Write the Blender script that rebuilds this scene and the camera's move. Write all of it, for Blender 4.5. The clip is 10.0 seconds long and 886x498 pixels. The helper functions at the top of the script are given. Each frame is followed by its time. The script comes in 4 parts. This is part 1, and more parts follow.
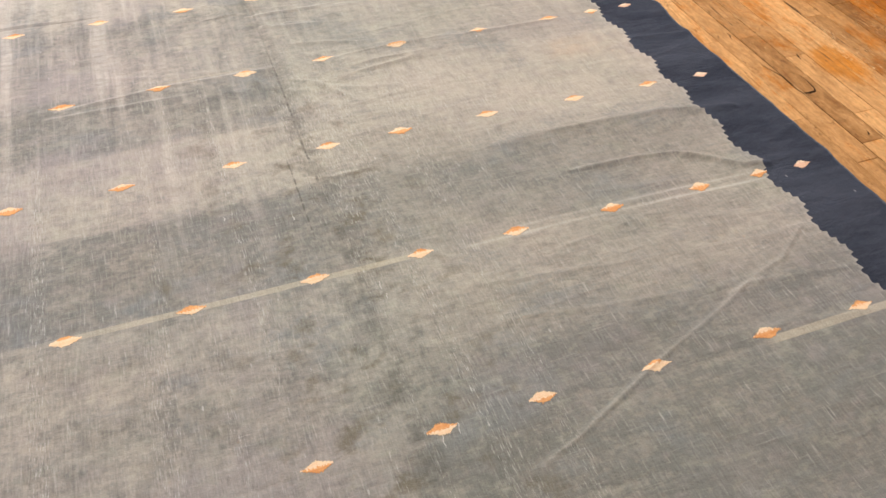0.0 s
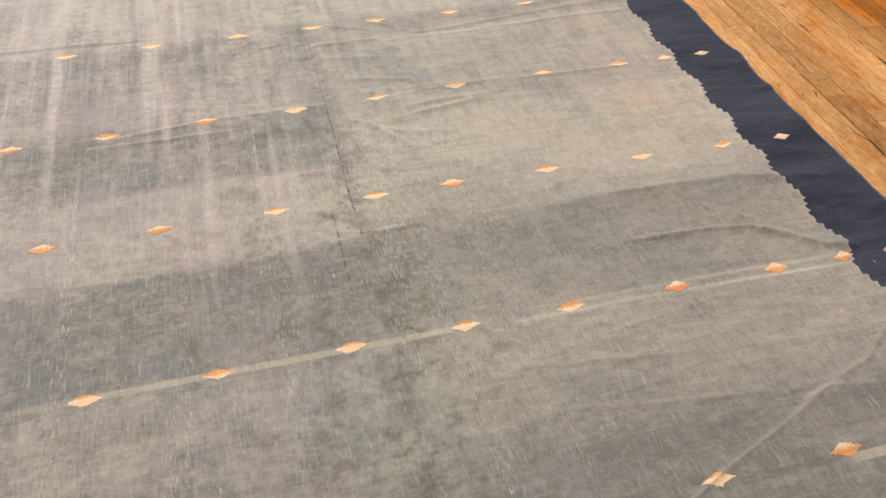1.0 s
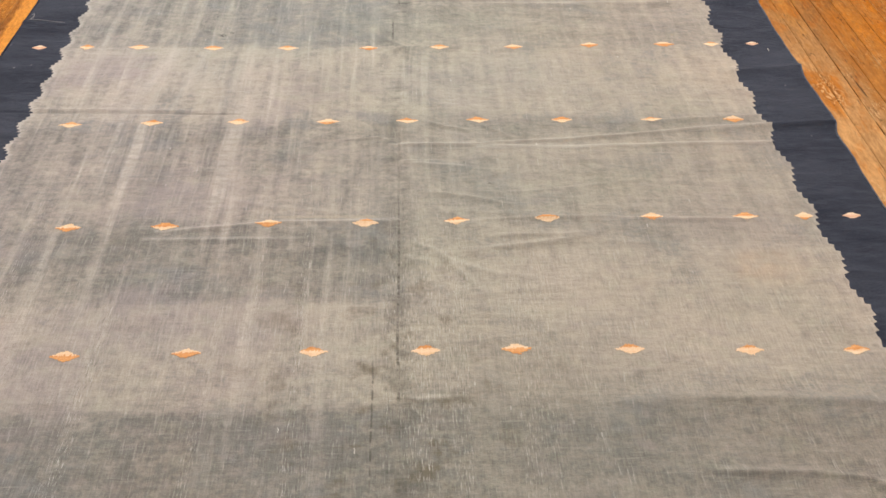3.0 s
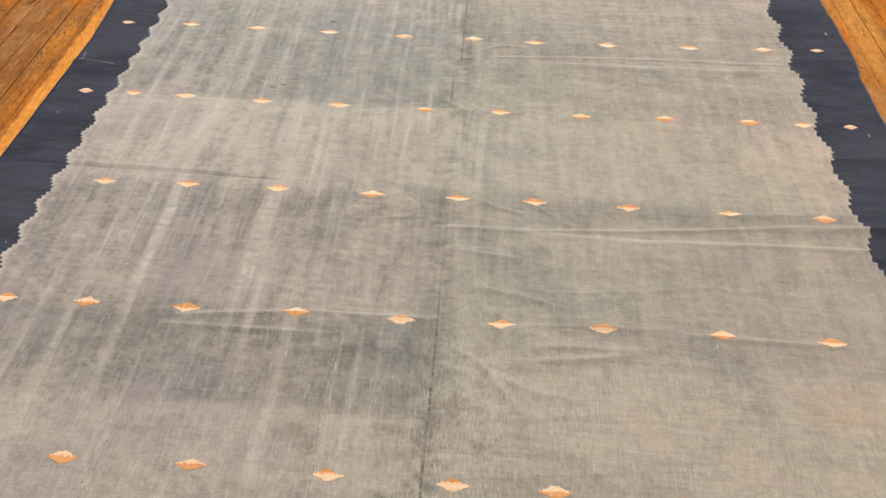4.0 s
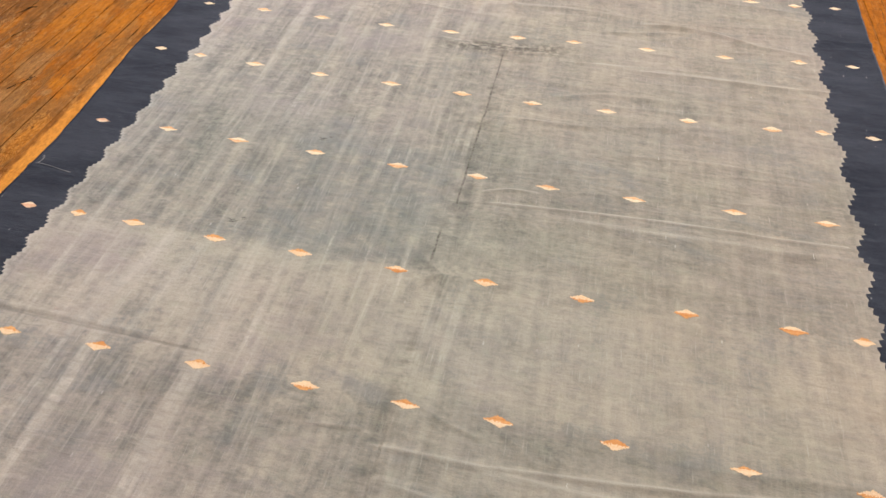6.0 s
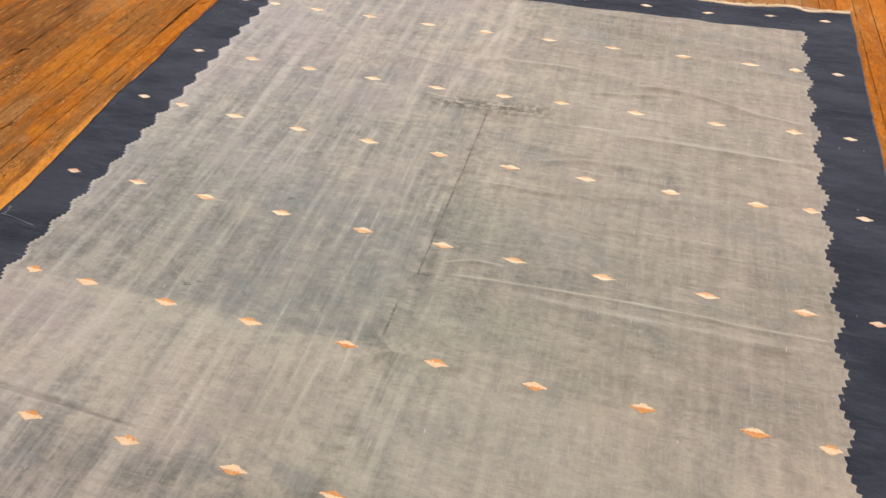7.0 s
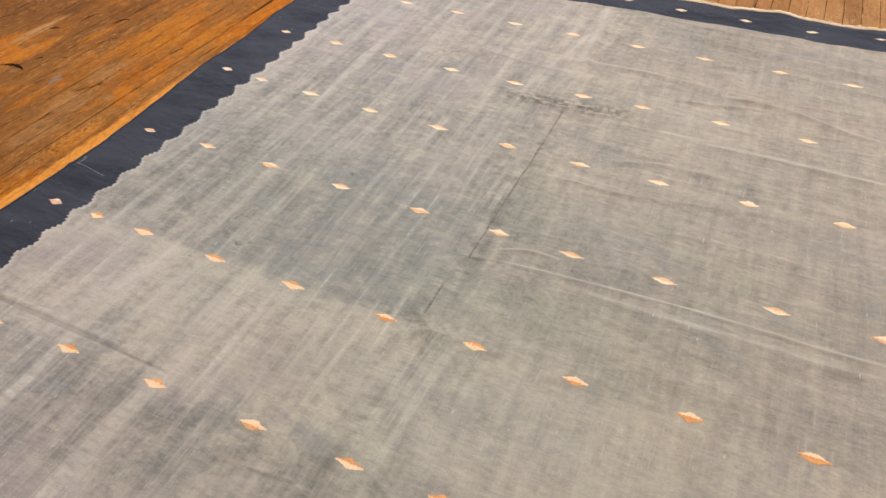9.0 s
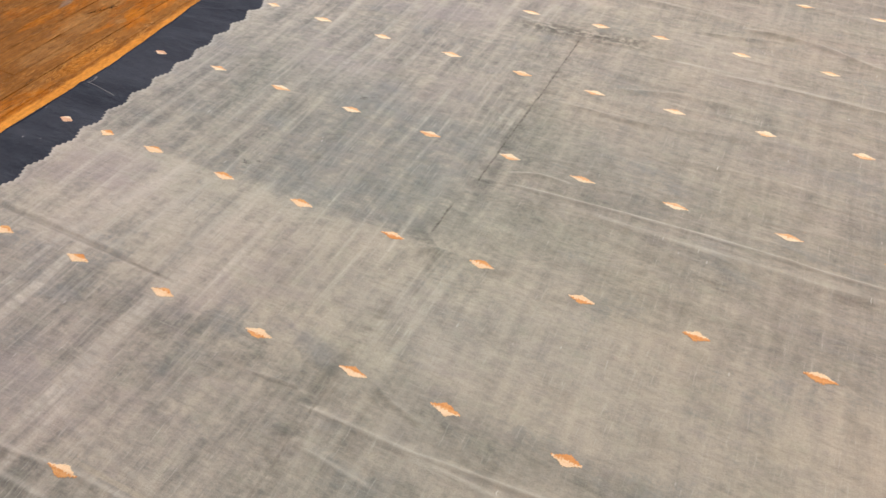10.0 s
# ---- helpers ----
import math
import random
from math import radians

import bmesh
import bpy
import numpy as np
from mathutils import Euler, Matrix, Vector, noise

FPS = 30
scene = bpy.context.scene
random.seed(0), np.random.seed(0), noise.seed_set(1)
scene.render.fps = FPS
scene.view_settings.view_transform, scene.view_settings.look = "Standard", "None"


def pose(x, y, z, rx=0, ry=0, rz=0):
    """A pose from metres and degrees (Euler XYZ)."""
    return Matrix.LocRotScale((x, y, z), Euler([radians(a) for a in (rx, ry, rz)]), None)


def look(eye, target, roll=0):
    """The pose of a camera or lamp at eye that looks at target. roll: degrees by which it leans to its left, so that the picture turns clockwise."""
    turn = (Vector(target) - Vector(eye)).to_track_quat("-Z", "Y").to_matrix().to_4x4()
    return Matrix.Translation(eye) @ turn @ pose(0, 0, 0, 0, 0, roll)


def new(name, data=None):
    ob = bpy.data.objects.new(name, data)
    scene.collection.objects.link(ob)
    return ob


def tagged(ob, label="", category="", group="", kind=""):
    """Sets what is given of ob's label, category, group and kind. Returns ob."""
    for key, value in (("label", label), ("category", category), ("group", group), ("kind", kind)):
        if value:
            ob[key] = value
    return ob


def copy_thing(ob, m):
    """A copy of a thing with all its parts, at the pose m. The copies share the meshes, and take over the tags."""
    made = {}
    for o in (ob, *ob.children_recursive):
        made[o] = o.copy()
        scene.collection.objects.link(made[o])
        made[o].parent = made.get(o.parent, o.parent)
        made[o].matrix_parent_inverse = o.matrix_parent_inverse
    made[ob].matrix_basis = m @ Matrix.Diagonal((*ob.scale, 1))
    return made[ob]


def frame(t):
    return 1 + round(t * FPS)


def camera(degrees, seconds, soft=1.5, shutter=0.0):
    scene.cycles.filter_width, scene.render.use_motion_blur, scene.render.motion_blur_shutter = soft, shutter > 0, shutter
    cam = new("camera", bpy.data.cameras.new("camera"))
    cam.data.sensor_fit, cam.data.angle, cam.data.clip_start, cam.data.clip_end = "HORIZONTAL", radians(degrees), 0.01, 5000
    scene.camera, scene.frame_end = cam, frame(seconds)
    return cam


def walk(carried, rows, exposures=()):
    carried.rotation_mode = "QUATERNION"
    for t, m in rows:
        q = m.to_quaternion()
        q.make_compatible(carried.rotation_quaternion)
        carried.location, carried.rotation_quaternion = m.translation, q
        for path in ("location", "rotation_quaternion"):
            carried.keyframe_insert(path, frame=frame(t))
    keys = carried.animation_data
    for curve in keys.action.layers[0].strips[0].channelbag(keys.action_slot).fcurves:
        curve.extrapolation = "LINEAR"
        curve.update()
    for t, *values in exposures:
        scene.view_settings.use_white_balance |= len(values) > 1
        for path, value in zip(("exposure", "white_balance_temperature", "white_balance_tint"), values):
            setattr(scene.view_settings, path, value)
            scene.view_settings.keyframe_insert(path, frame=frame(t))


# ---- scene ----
cam = camera(60.0, 10.0)
PATH = [
    (0, (-0.295, -3.273, 1.474), (0.215, -1.985, 0.031), 1.6),
    (0.5, (-0.252, -3.193, 1.489), (0.208, -1.887, 0.046), 1.9),
    (1, (-0.227, -3.059, 1.486), (0.167, -1.728, 0.045), 1.7),
    (1.5, (-0.206, -2.911, 1.512), (0.125, -1.566, 0.07), 1.7),
    (2, (-0.119, -2.8, 1.514), (0.144, -1.44, 0.072), 1.8),
    (2.5, (-0.011, -2.715, 1.558), (0.165, -1.339, 0.118), 1.7),
    (2.7, (0.009, -2.675, 1.569), (0.145, -1.296, 0.126), 1.6),
    (3.8, (0.032, -2.321, 1.604), (-0.022, -0.933, 0.165), 0.9),
    (4, (0.066, -2.256, 1.608), (-0.015, -0.865, 0.173), 0.8),
    (4.5, (0.198, -2.071, 1.628), (0.06, -0.673, 0.204), 1.0),
    (5, (0.266, -1.909, 1.634), (0.073, -0.509, 0.22), 0.9),
    (5.5, (0.277, -1.71, 1.63), (0.033, -0.307, 0.225), 0.8),
    (5.7, (0.287, -1.645, 1.632), (0.024, -0.241, 0.233), 0.9),
    (6.8, (0.464, -1.367, 1.695), (0.108, 0.048, 0.328), 0.8),
    (7, (0.499, -1.34, 1.706), (0.122, 0.084, 0.354), 1.0),
    (7.5, (0.57, -1.305, 1.725), (0.132, 0.127, 0.399), 1.1),
    (8, (0.586, -1.298, 1.689), (0.08, 0.133, 0.387), 1.2),
    (8.5, (0.594, -1.318, 1.625), (0.027, 0.102, 0.335), 1.2),
    (9, (0.606, -1.342, 1.547), (0.005, 0.056, 0.25), 1.2),
    (9.5, (0.629, -1.362, 1.493), (0.015, 0.001, 0.165), 1.3),
    (10, (0.656, -1.392, 1.452), (0.047, -0.074, 0.076), 1.3),
]
walk(cam, [(t, look(eye, target, roll)) for t, eye, target, roll in PATH], exposures=[(0, 0.27, 6290, 10), (1, 0.12, 6370, 10), (2.5, 0.02, 6480, 10), (4.5, -0.09, 6520, 9), (5.5, -0.15, 6510, 9), (7, -0.20, 6500, 10), (8.5, -0.19, 6480, 10), (10, -0.19, 6420, 10)])


# world, assumed lamps and exposure
world = bpy.data.worlds.new("room_air")
scene.world = world
world.use_nodes = True
world.node_tree.nodes["Background"].inputs["Color"].default_value = (0.9, 0.93, 1.0, 1)
world.node_tree.nodes["Background"].inputs["Strength"].default_value = 0.05

CEILING = 4.0
PITCH, SEAM = 0.08434, 1.63  # floor boards: their width and one joint
ROOM = (-4.6, 4.4, -5.4, 9.4)
# added lamps, none seen: weighted to light the cloth more from the far end
LAMPS = [(-2.3, -1.6, 0.38), (2.1, -1.6, 0.38), (-2.3, 2.4, 0.78), (2.1, 2.4, 0.74), (-2.3, 6.8, 0.66), (2.1, 6.8, 0.62)]
LAMP_POWER = 175.0
for lx, ly, k in LAMPS:
    lamp = bpy.data.lights.new("assumed_lamp", "AREA")
    lamp.shape, lamp.size, lamp.size_y = "RECTANGLE", 0.32, 1.16
    lamp.energy, lamp.color = LAMP_POWER * k, (1.0, 0.975, 0.955)
    new("assumed_lamp", lamp).matrix_world = pose(lx, ly, CEILING - 0.075)


# ---- materials
class Shader:
    """A node material with short ways to add nodes."""

    def __init__(self, name, rough=0.8, specular=0.3):
        self.material = bpy.data.materials.new(name)
        self.material.use_nodes = True
        self.tree = self.material.node_tree
        self.bsdf = self.tree.nodes["Principled BSDF"]
        self.set(self.bsdf.inputs["Roughness"], rough)
        self.set(self.bsdf.inputs["Specular IOR Level"], specular)

    def set(self, socket, value):
        if isinstance(value, bpy.types.NodeSocket):
            self.tree.links.new(value, socket)
        elif isinstance(value, tuple) and len(value) == 3 and socket.type == "RGBA":
            socket.default_value = (*value, 1)
        else:
            socket.default_value = value

    def base(self, value):
        self.set(self.bsdf.inputs["Base Color"], value)

    def rough(self, value):
        self.set(self.bsdf.inputs["Roughness"], value)

    def place(self):
        return self.tree.nodes.new("ShaderNodeNewGeometry").outputs["Position"]

    def held(self, name):
        n = self.tree.nodes.new("ShaderNodeAttribute")
        n.attribute_name = name
        return n.outputs["Fac"]

    def island(self):
        return self.tree.nodes.new("ShaderNodeNewGeometry").outputs["Random Per Island"]

    def own(self):
        return self.tree.nodes.new("ShaderNodeObjectInfo").outputs["Random"]

    def split(self, vector):
        n = self.tree.nodes.new("ShaderNodeSeparateXYZ")
        self.set(n.inputs[0], vector)
        return n.outputs[0], n.outputs[1], n.outputs[2]

    def join(self, x, y, z=0.0):
        n = self.tree.nodes.new("ShaderNodeCombineXYZ")
        for socket, value in zip(n.inputs, (x, y, z)):
            self.set(socket, value)
        return n.outputs[0]

    def math(self, op, a, b=0.0, c=0.0, clamp=False):
        n = self.tree.nodes.new("ShaderNodeMath")
        n.operation, n.use_clamp = op, clamp
        for socket, value in zip(n.inputs, (a, b, c)):
            self.set(socket, value)
        return n.outputs[0]

    def add(self, *values):
        total = values[0]
        for v in values[1:]:
            total = self.math("ADD", total, v)
        return total

    def mul(self, *values):
        total = values[0]
        for v in values[1:]:
            total = self.math("MULTIPLY", total, v)
        return total

    def scaled(self, vector, by):
        n = self.tree.nodes.new("ShaderNodeVectorMath")
        n.operation = "MULTIPLY"
        self.set(n.inputs[0], vector)
        n.inputs[1].default_value = by
        return n.outputs[0]

    def noise(self, vector, scale, detail=3.0, rough=0.55, bend=0.0):
        n = self.tree.nodes.new("ShaderNodeTexNoise")
        self.set(n.inputs["Vector"], vector)
        for key, value in (("Scale", scale), ("Detail", detail), ("Roughness", rough), ("Distortion", bend)):
            n.inputs[key].default_value = value
        return n.outputs["Fac"]

    def cells(self, vector, scale):
        n = self.tree.nodes.new("ShaderNodeTexVoronoi")
        self.set(n.inputs["Vector"], vector)
        n.inputs["Scale"].default_value = scale
        return n.outputs["Distance"]

    def span(self, value, low, high, to_low=0.0, to_high=1.0):
        n = self.tree.nodes.new("ShaderNodeMapRange")
        n.interpolation_type = "SMOOTHSTEP"
        for socket, v in zip(n.inputs, (value, low, high, to_low, to_high)):
            self.set(socket, v)
        return n.outputs[0]

    def steps(self, value, stops):
        n = self.tree.nodes.new("ShaderNodeValToRGB")
        self.set(n.inputs[0], value)
        ramp = n.color_ramp.elements
        while len(ramp) < len(stops):
            ramp.new(0.5)
        for e, (at, colour) in zip(ramp, stops):
            e.position = at
            e.color = (colour, colour, colour, 1) if isinstance(colour, float) else (*colour, 1)
        return n.outputs[0]

    def mix(self, by, a, b):
        n = self.tree.nodes.new("ShaderNodeMix")
        n.data_type = "RGBA"
        self.set(n.inputs[0], by)
        self.set(n.inputs[6], a)
        self.set(n.inputs[7], b)
        return n.outputs[2]

    def shade(self, colour, by):
        n = self.tree.nodes.new("ShaderNodeVectorMath")
        n.operation = "SCALE"
        self.set(n.inputs[0], colour)
        self.set(n.inputs["Scale"], by)
        return n.outputs[0]

    def tinted(self, colour, by):
        n = self.tree.nodes.new("ShaderNodeVectorMath")
        n.operation = "MULTIPLY"
        self.set(n.inputs[0], colour)
        self.set(n.inputs[1], by)
        return n.outputs[0]

    def relief(self, height, depth, strength=1.0):
        n = self.tree.nodes.new("ShaderNodeBump")
        self.set(n.inputs["Height"], height)
        n.inputs["Distance"].default_value, n.inputs["Strength"].default_value = depth, strength
        self.set(self.bsdf.inputs["Normal"], n.outputs[0])

    def nap(self, weight, tint):
        self.set(self.bsdf.inputs["Sheen Weight"], weight)
        self.set(self.bsdf.inputs["Sheen Roughness"], 0.6)
        self.set(self.bsdf.inputs["Sheen Tint"], tint)


def weave(s, p):
    """Cotton threads: long weft and warp slubs and fine grain, each about 0.5 in the mean."""
    weft = s.noise(s.scaled(p, (5.0, 95.0, 1.0)), 1.0, 3.0, 0.6)
    warp = s.noise(s.scaled(p, (95.0, 5.0, 1.0)), 1.0, 3.0, 0.6)
    grain = s.noise(s.scaled(p, (260.0, 420.0, 1.0)), 1.0, 2.0, 0.7)
    return weft, warp, grain


BEIGE, SLATE = (0.430, 0.386, 0.324), (0.176, 0.173, 0.156)


def field_cloth():
    """Faded blue-grey weave: dye bands along the length, blotches, worn warps, seam dirt, hue correction."""
    s = Shader("faded_cotton", 0.92, 0.12)
    p = s.place()
    x, y, _ = s.split(p)
    weft, warp, grain = weave(s, p)
    broad = s.noise(s.scaled(p, (1.6, 2.6, 1.0)), 1.0, 4.0, 0.6)
    patch = s.noise(s.scaled(p, (9.0, 12.0, 1.0)), 1.0, 4.0, 0.65)
    mottle = s.noise(s.scaled(p, (34.0, 42.0, 1.0)), 1.0, 3.0, 0.6)
    fleck = s.noise(s.scaled(p, (75.0, 105.0, 1.0)), 1.0, 2.0, 0.6)
    slub = s.noise(s.scaled(p, (11.0, 48.0, 1.0)), 1.0, 3.0, 0.6)
    across = s.noise(s.scaled(p, (3.5, 30.0, 1.0)), 1.0, 3.0, 0.6, 0.3)
    length = s.noise(s.scaled(p, (28.0, 4.0, 1.0)), 1.0, 3.0, 0.6, 0.3)
    long_worn = s.noise(s.scaled(s.join(s.add(x, s.mul(y, 0.02), s.mul(s.add(broad, -0.5), 0.03)), y, 8.0), (15.0, 0.45, 1.0)), 1.0, 3.0, 0.55)
    wrinkle = s.noise(s.scaled(s.join(x, s.add(y, s.mul(x, 0.08)), 3.0), (1.5, 15.0, 1.0)), 1.0, 3.0, 0.5, 0.5)
    shift = s.add(y, s.mul(s.add(patch, -0.5), 0.05), s.mul(s.add(broad, -0.5), 0.06))
    along = s.math("MULTIPLY", s.add(shift, 3.6), 1 / 6.2, clamp=True)

    def at(v):
        return (v + 3.6) / 6.2

    left = s.steps(along, [(0, .6), (at(-2.25), .55), (at(-2.12), .42), (at(-1.97), .45), (at(-1.94), .8), (at(-1.61), .95), (at(-1.585), .22), (at(-1.28), .12),
                           (at(-1.25), .66), (at(-1.0), .82), (at(-.93), .5), (at(-.5), .66), (at(-.45), .27), (at(-.02), .17), (at(.02), .52), (at(.62), .66), (at(.75), .48), (at(1.6), .44), (1, .46)])
    right = s.steps(along, [(0, .85), (at(-2.36), 1.0), (at(-2.24), .5), (at(-1.98), .45), (at(-1.94), .64), (at(-1.8), .74), (at(-1.62), .78), (at(-1.575), .4), (at(-1.45), .2), (at(-1.1), .2),
                            (at(-1.0), .40), (at(-.62), .46), (at(-.5), .66), (at(-.42), .25), (at(-.04), .16), (at(.02), .50), (at(.6), .6), (at(.8), .45), (at(1.5), .42), (at(2.0), .6), (1, .62)])
    side = s.span(s.add(x, s.mul(s.add(patch, -0.5), 0.2)), -0.06, 0.06)
    dye = s.add(s.mul(left, s.math("SUBTRACT", 1.0, side)), s.mul(right, side))
    calm = s.span(x, -0.15, 0.4, 1.0, 0.62)
    plaid = s.mul(s.span(x, 0.25, -0.35, 0.72, 1.0), s.span(y, -1.5, -1.0, 0.45, 1.25))
    dye = s.add(dye, s.mul(s.add(broad, -0.5), 0.95), s.mul(s.add(patch, -0.5), 1.35, calm), s.mul(s.add(slub, -0.5), 0.32), s.mul(s.add(mottle, -0.5), 1.25, calm), s.mul(s.add(fleck, -0.5), 1.0),
                s.mul(s.add(weft, -0.5), 0.35), s.mul(s.add(warp, -0.5), 0.45, calm), s.mul(s.add(across, -0.5), s.span(y, 0.4, 1.3, 0.36, 0.5)), s.mul(s.add(length, -0.5), 0.95, plaid), s.mul(s.add(long_worn, -0.5), -1.3, s.span(x, 0.3, -0.2, 0.25, 1.0), s.span(y, -1.8, 0.3, 0.3, 1.0)))
    colour = s.mix(s.math("ADD", dye, 0.0, clamp=True), BEIGE, SLATE)
    # blue that has held in places
    blue = s.span(s.noise(s.scaled(p, (3.2, 5.5, 1.0)), 1.0, 4.0, 0.65, 0.4), 0.50, 0.70)
    blue = s.math("MAXIMUM", s.mul(blue, s.span(dye, 0.15, 0.7, 0.10, 0.55)), s.mul(s.span(s.math("ABSOLUTE", s.add(y, -0.30)), 0.36, 0.24), s.span(s.math("ABSOLUTE", s.add(x, 0.35)), 0.42, 0.2), s.span(patch, 0.3, 0.6), 0.55))
    colour = s.mix(blue, colour, (0.205, 0.217, 0.218))
    lilac = s.span(s.noise(s.scaled(s.join(x, y, 5.0), (1.9, 2.6, 1.0)), 1.0, 4.0, 0.65), 0.48, 0.64)
    colour = s.mix(s.mul(lilac, s.span(x, 0.1, -0.5, 0.15, 0.5), s.span(s.math("ABSOLUTE", s.add(y, -0.3)), 0.25, 0.45, 0.2, 1.0)), colour, (0.318, 0.278, 0.270))
    # single threads thicker or paler than their neighbours, both ways
    pick = s.noise(s.scaled(s.join(x, s.add(y, s.mul(s.add(broad, -0.5), 0.03))), (9.0, 150.0, 1.0)), 1.0, 2.0, 0.6)
    end = s.noise(s.scaled(s.join(s.add(x, s.mul(s.add(broad, -0.5), 0.03)), y), (135.0, 12.0, 1.0)), 1.0, 2.0, 0.6)
    patchy = s.mul(s.span(patch, 0.40, 0.62, 0.25, 1.0), s.span(y, -0.8, -1.5, 1.0, 1.2))
    colour = s.mix(s.mul(s.span(pick, 0.56, 0.74), patchy, 0.22), colour, (0.50, 0.475, 0.42))
    colour = s.mix(s.mul(s.span(end, 0.57, 0.75), patchy, 0.42), colour, (0.51, 0.49, 0.44))
    colour = s.mix(s.mul(s.span(pick, 0.44, 0.30), 0.14), colour, (0.165, 0.162, 0.145))
    # threads of other lots: some greener, some redder
    hue = s.noise(s.scaled(p, (12.0, 20.0, 1.0)), 1.0, 4.0, 0.7)
    colour = s.mix(s.span(hue, 0.52, 0.70, 0.0, 0.40), colour, (0.345, 0.340, 0.272))
    colour = s.mix(s.span(hue, 0.48, 0.30, 0.0, 0.35), colour, (0.30, 0.264, 0.250))
    # yellow-brown soil
    soil = s.span(s.noise(s.scaled(p, (8.0, 11.0, 1.0)), 1.0, 5.0, 0.62), 0.53, 0.68)
    middle = s.mul(s.span(s.math("ABSOLUTE", s.add(x, 0.05)), 0.45, 0.1), s.span(y, -0.9, -1.5))
    colour = s.mix(s.mul(soil, s.add(0.16, s.mul(middle, 0.62))), colour, (0.150, 0.128, 0.092))
    smudge = s.mul(s.span(s.math("ABSOLUTE", s.add(x, 0.2)), 0.2, 0.05), s.span(s.math("ABSOLUTE", s.add(y, 1.07)), 0.07, 0.01), s.span(patch, 0.38, 0.56), 0.7)
    rust = s.mul(s.span(s.math("ABSOLUTE", s.add(x, -1.02)), 0.16, 0.04), s.span(s.math("ABSOLUTE", s.add(y, 1.17)), 0.10, 0.02), s.span(patch, 0.35, 0.6, 0.3, 1.0), 0.45)
    colour = s.mix(rust, colour, (0.50, 0.375, 0.27))
    inky = s.mul(s.span(s.math("ABSOLUTE", s.add(x, 0.14)), 0.15, 0.05), s.span(s.math("ABSOLUTE", s.add(y, s.mul(x, 0.2), 0.475)), 0.05, 0.01), s.span(patch, 0.35, 0.6), 0.5)
    colour = s.mix(inky, colour, (0.150, 0.165, 0.185))
    colour = s.mix(smudge, colour, (0.125, 0.122, 0.118))
    # rubbed warps, pale and long, most on the one half
    drift = s.mul(s.add(s.noise(s.scaled(p, (2.0, 1.4, 1.0)), 1.0, 2.0), -0.5), 0.05)
    lean = s.join(s.add(x, s.mul(y, 0.012), drift), y)
    rub = s.noise(s.scaled(lean, (20.0, 0.9, 1.0)), 1.0, 4.0, 0.55)
    rub_fine = s.noise(s.scaled(lean, (62.0, 2.6, 1.0)), 1.0, 3.0, 0.6)
    half = s.mul(s.span(x, 0.25, -0.2, 0.12, 1.0), s.span(y, -2.2, -0.9), s.span(y, 2.6, 0.2, 0.4, 1.0), s.span(s.math("ABSOLUTE", s.add(y, -0.27)), 0.15, 0.3, 0.6, 1.0))
    worn = s.add(s.mul(s.span(rub, 0.51, 0.68), 0.85), s.mul(s.span(rub_fine, 0.52, 0.72), 0.45))
    rub = s.mul(worn, s.span(mottle, 0.28, 0.60, 0.30, 1.0), s.span(broad, 0.34, 0.62, 0.35, 1.0), s.span(slub, 0.35, 0.6, 0.45, 1.0), s.add(0.08, s.mul(half, 0.78)))
    colour = s.mix(rub, colour, (0.585, 0.540, 0.470))
    # pale crease lines: worn threads, with the crests' highlights put into the colour
    colour = s.mix(s.mul(s.held("paled"), s.span(mottle, 0.25, 0.55, 0.55, 1.0)), colour, (0.56, 0.525, 0.465))
    # abraded tracks with the warps laid bare
    speck = s.noise(s.scaled(p, (300.0, 34.0, 1.0)), 1.0, 3.0, 0.7)
    track = s.noise(s.scaled(s.join(s.add(x, 0.013), y), (9.0, 0.35, 1.0)), 1.0, 2.0, 0.5)
    track = s.mul(s.span(track, 0.52, 0.60, 0.22, 1.0), s.span(y, -0.6, -1.3), s.span(x, 0.7, 0.0, 0.20, 1.0))
    colour = s.mix(s.mul(s.span(speck, 0.54, 0.68), track, 0.75), colour, (0.55, 0.53, 0.49))
    colour = s.mix(s.mul(s.span(speck, 0.45, 0.33), track, 0.6), colour, (0.115, 0.105, 0.088))
    # undyed weft strips between some motifs
    row = s.math("ABSOLUTE", s.add(y, s.mul(x, 0.014), 1.9535))
    strip = s.mul(s.span(row, 0.0105, 0.0075), s.span(x, -0.76, -0.68, 0.35, 1.0), s.span(x, 0.20, 0.10))
    row_b = s.math("ABSOLUTE", s.add(y, s.mul(x, 0.02), 2.4870))
    strip_b = s.mul(s.span(row_b, 0.013, 0.009), s.span(x, 0.84, 0.90))
    row_c = s.math("ABSOLUTE", s.add(y, s.mul(x, 0.02), 0.945))
    strip_c = s.mul(s.span(row_c, 0.007, 0.004), s.span(x, -0.45, -0.35), s.span(x, -0.06, -0.1), 0.6)
    pale = s.mul(s.math("MAXIMUM", s.math("MAXIMUM", strip, strip_b), strip_c), s.span(grain, 0.25, 0.5, 0.35, 0.7))
    colour = s.mix(pale, colour, (0.47, 0.415, 0.32))
    # dirt along the centre crease and the worn cross; a dark line along the left tuck
    wander = s.mul(s.add(s.noise(s.join(0.0, s.mul(y, 2.4)), 1.0, 3.0), -0.5), 0.022)
    crease = s.math("ABSOLUTE", s.add(x, 0.022, wander, s.mul(s.span(y, 0.28, 0.18), s.span(y, -0.05, 0.03), 0.025)))
    broken = s.span(s.noise(s.join(3.0, s.mul(y, 9.0)), 1.0, 4.0, 0.7), 0.26, 0.46, 0.25, 1.0)
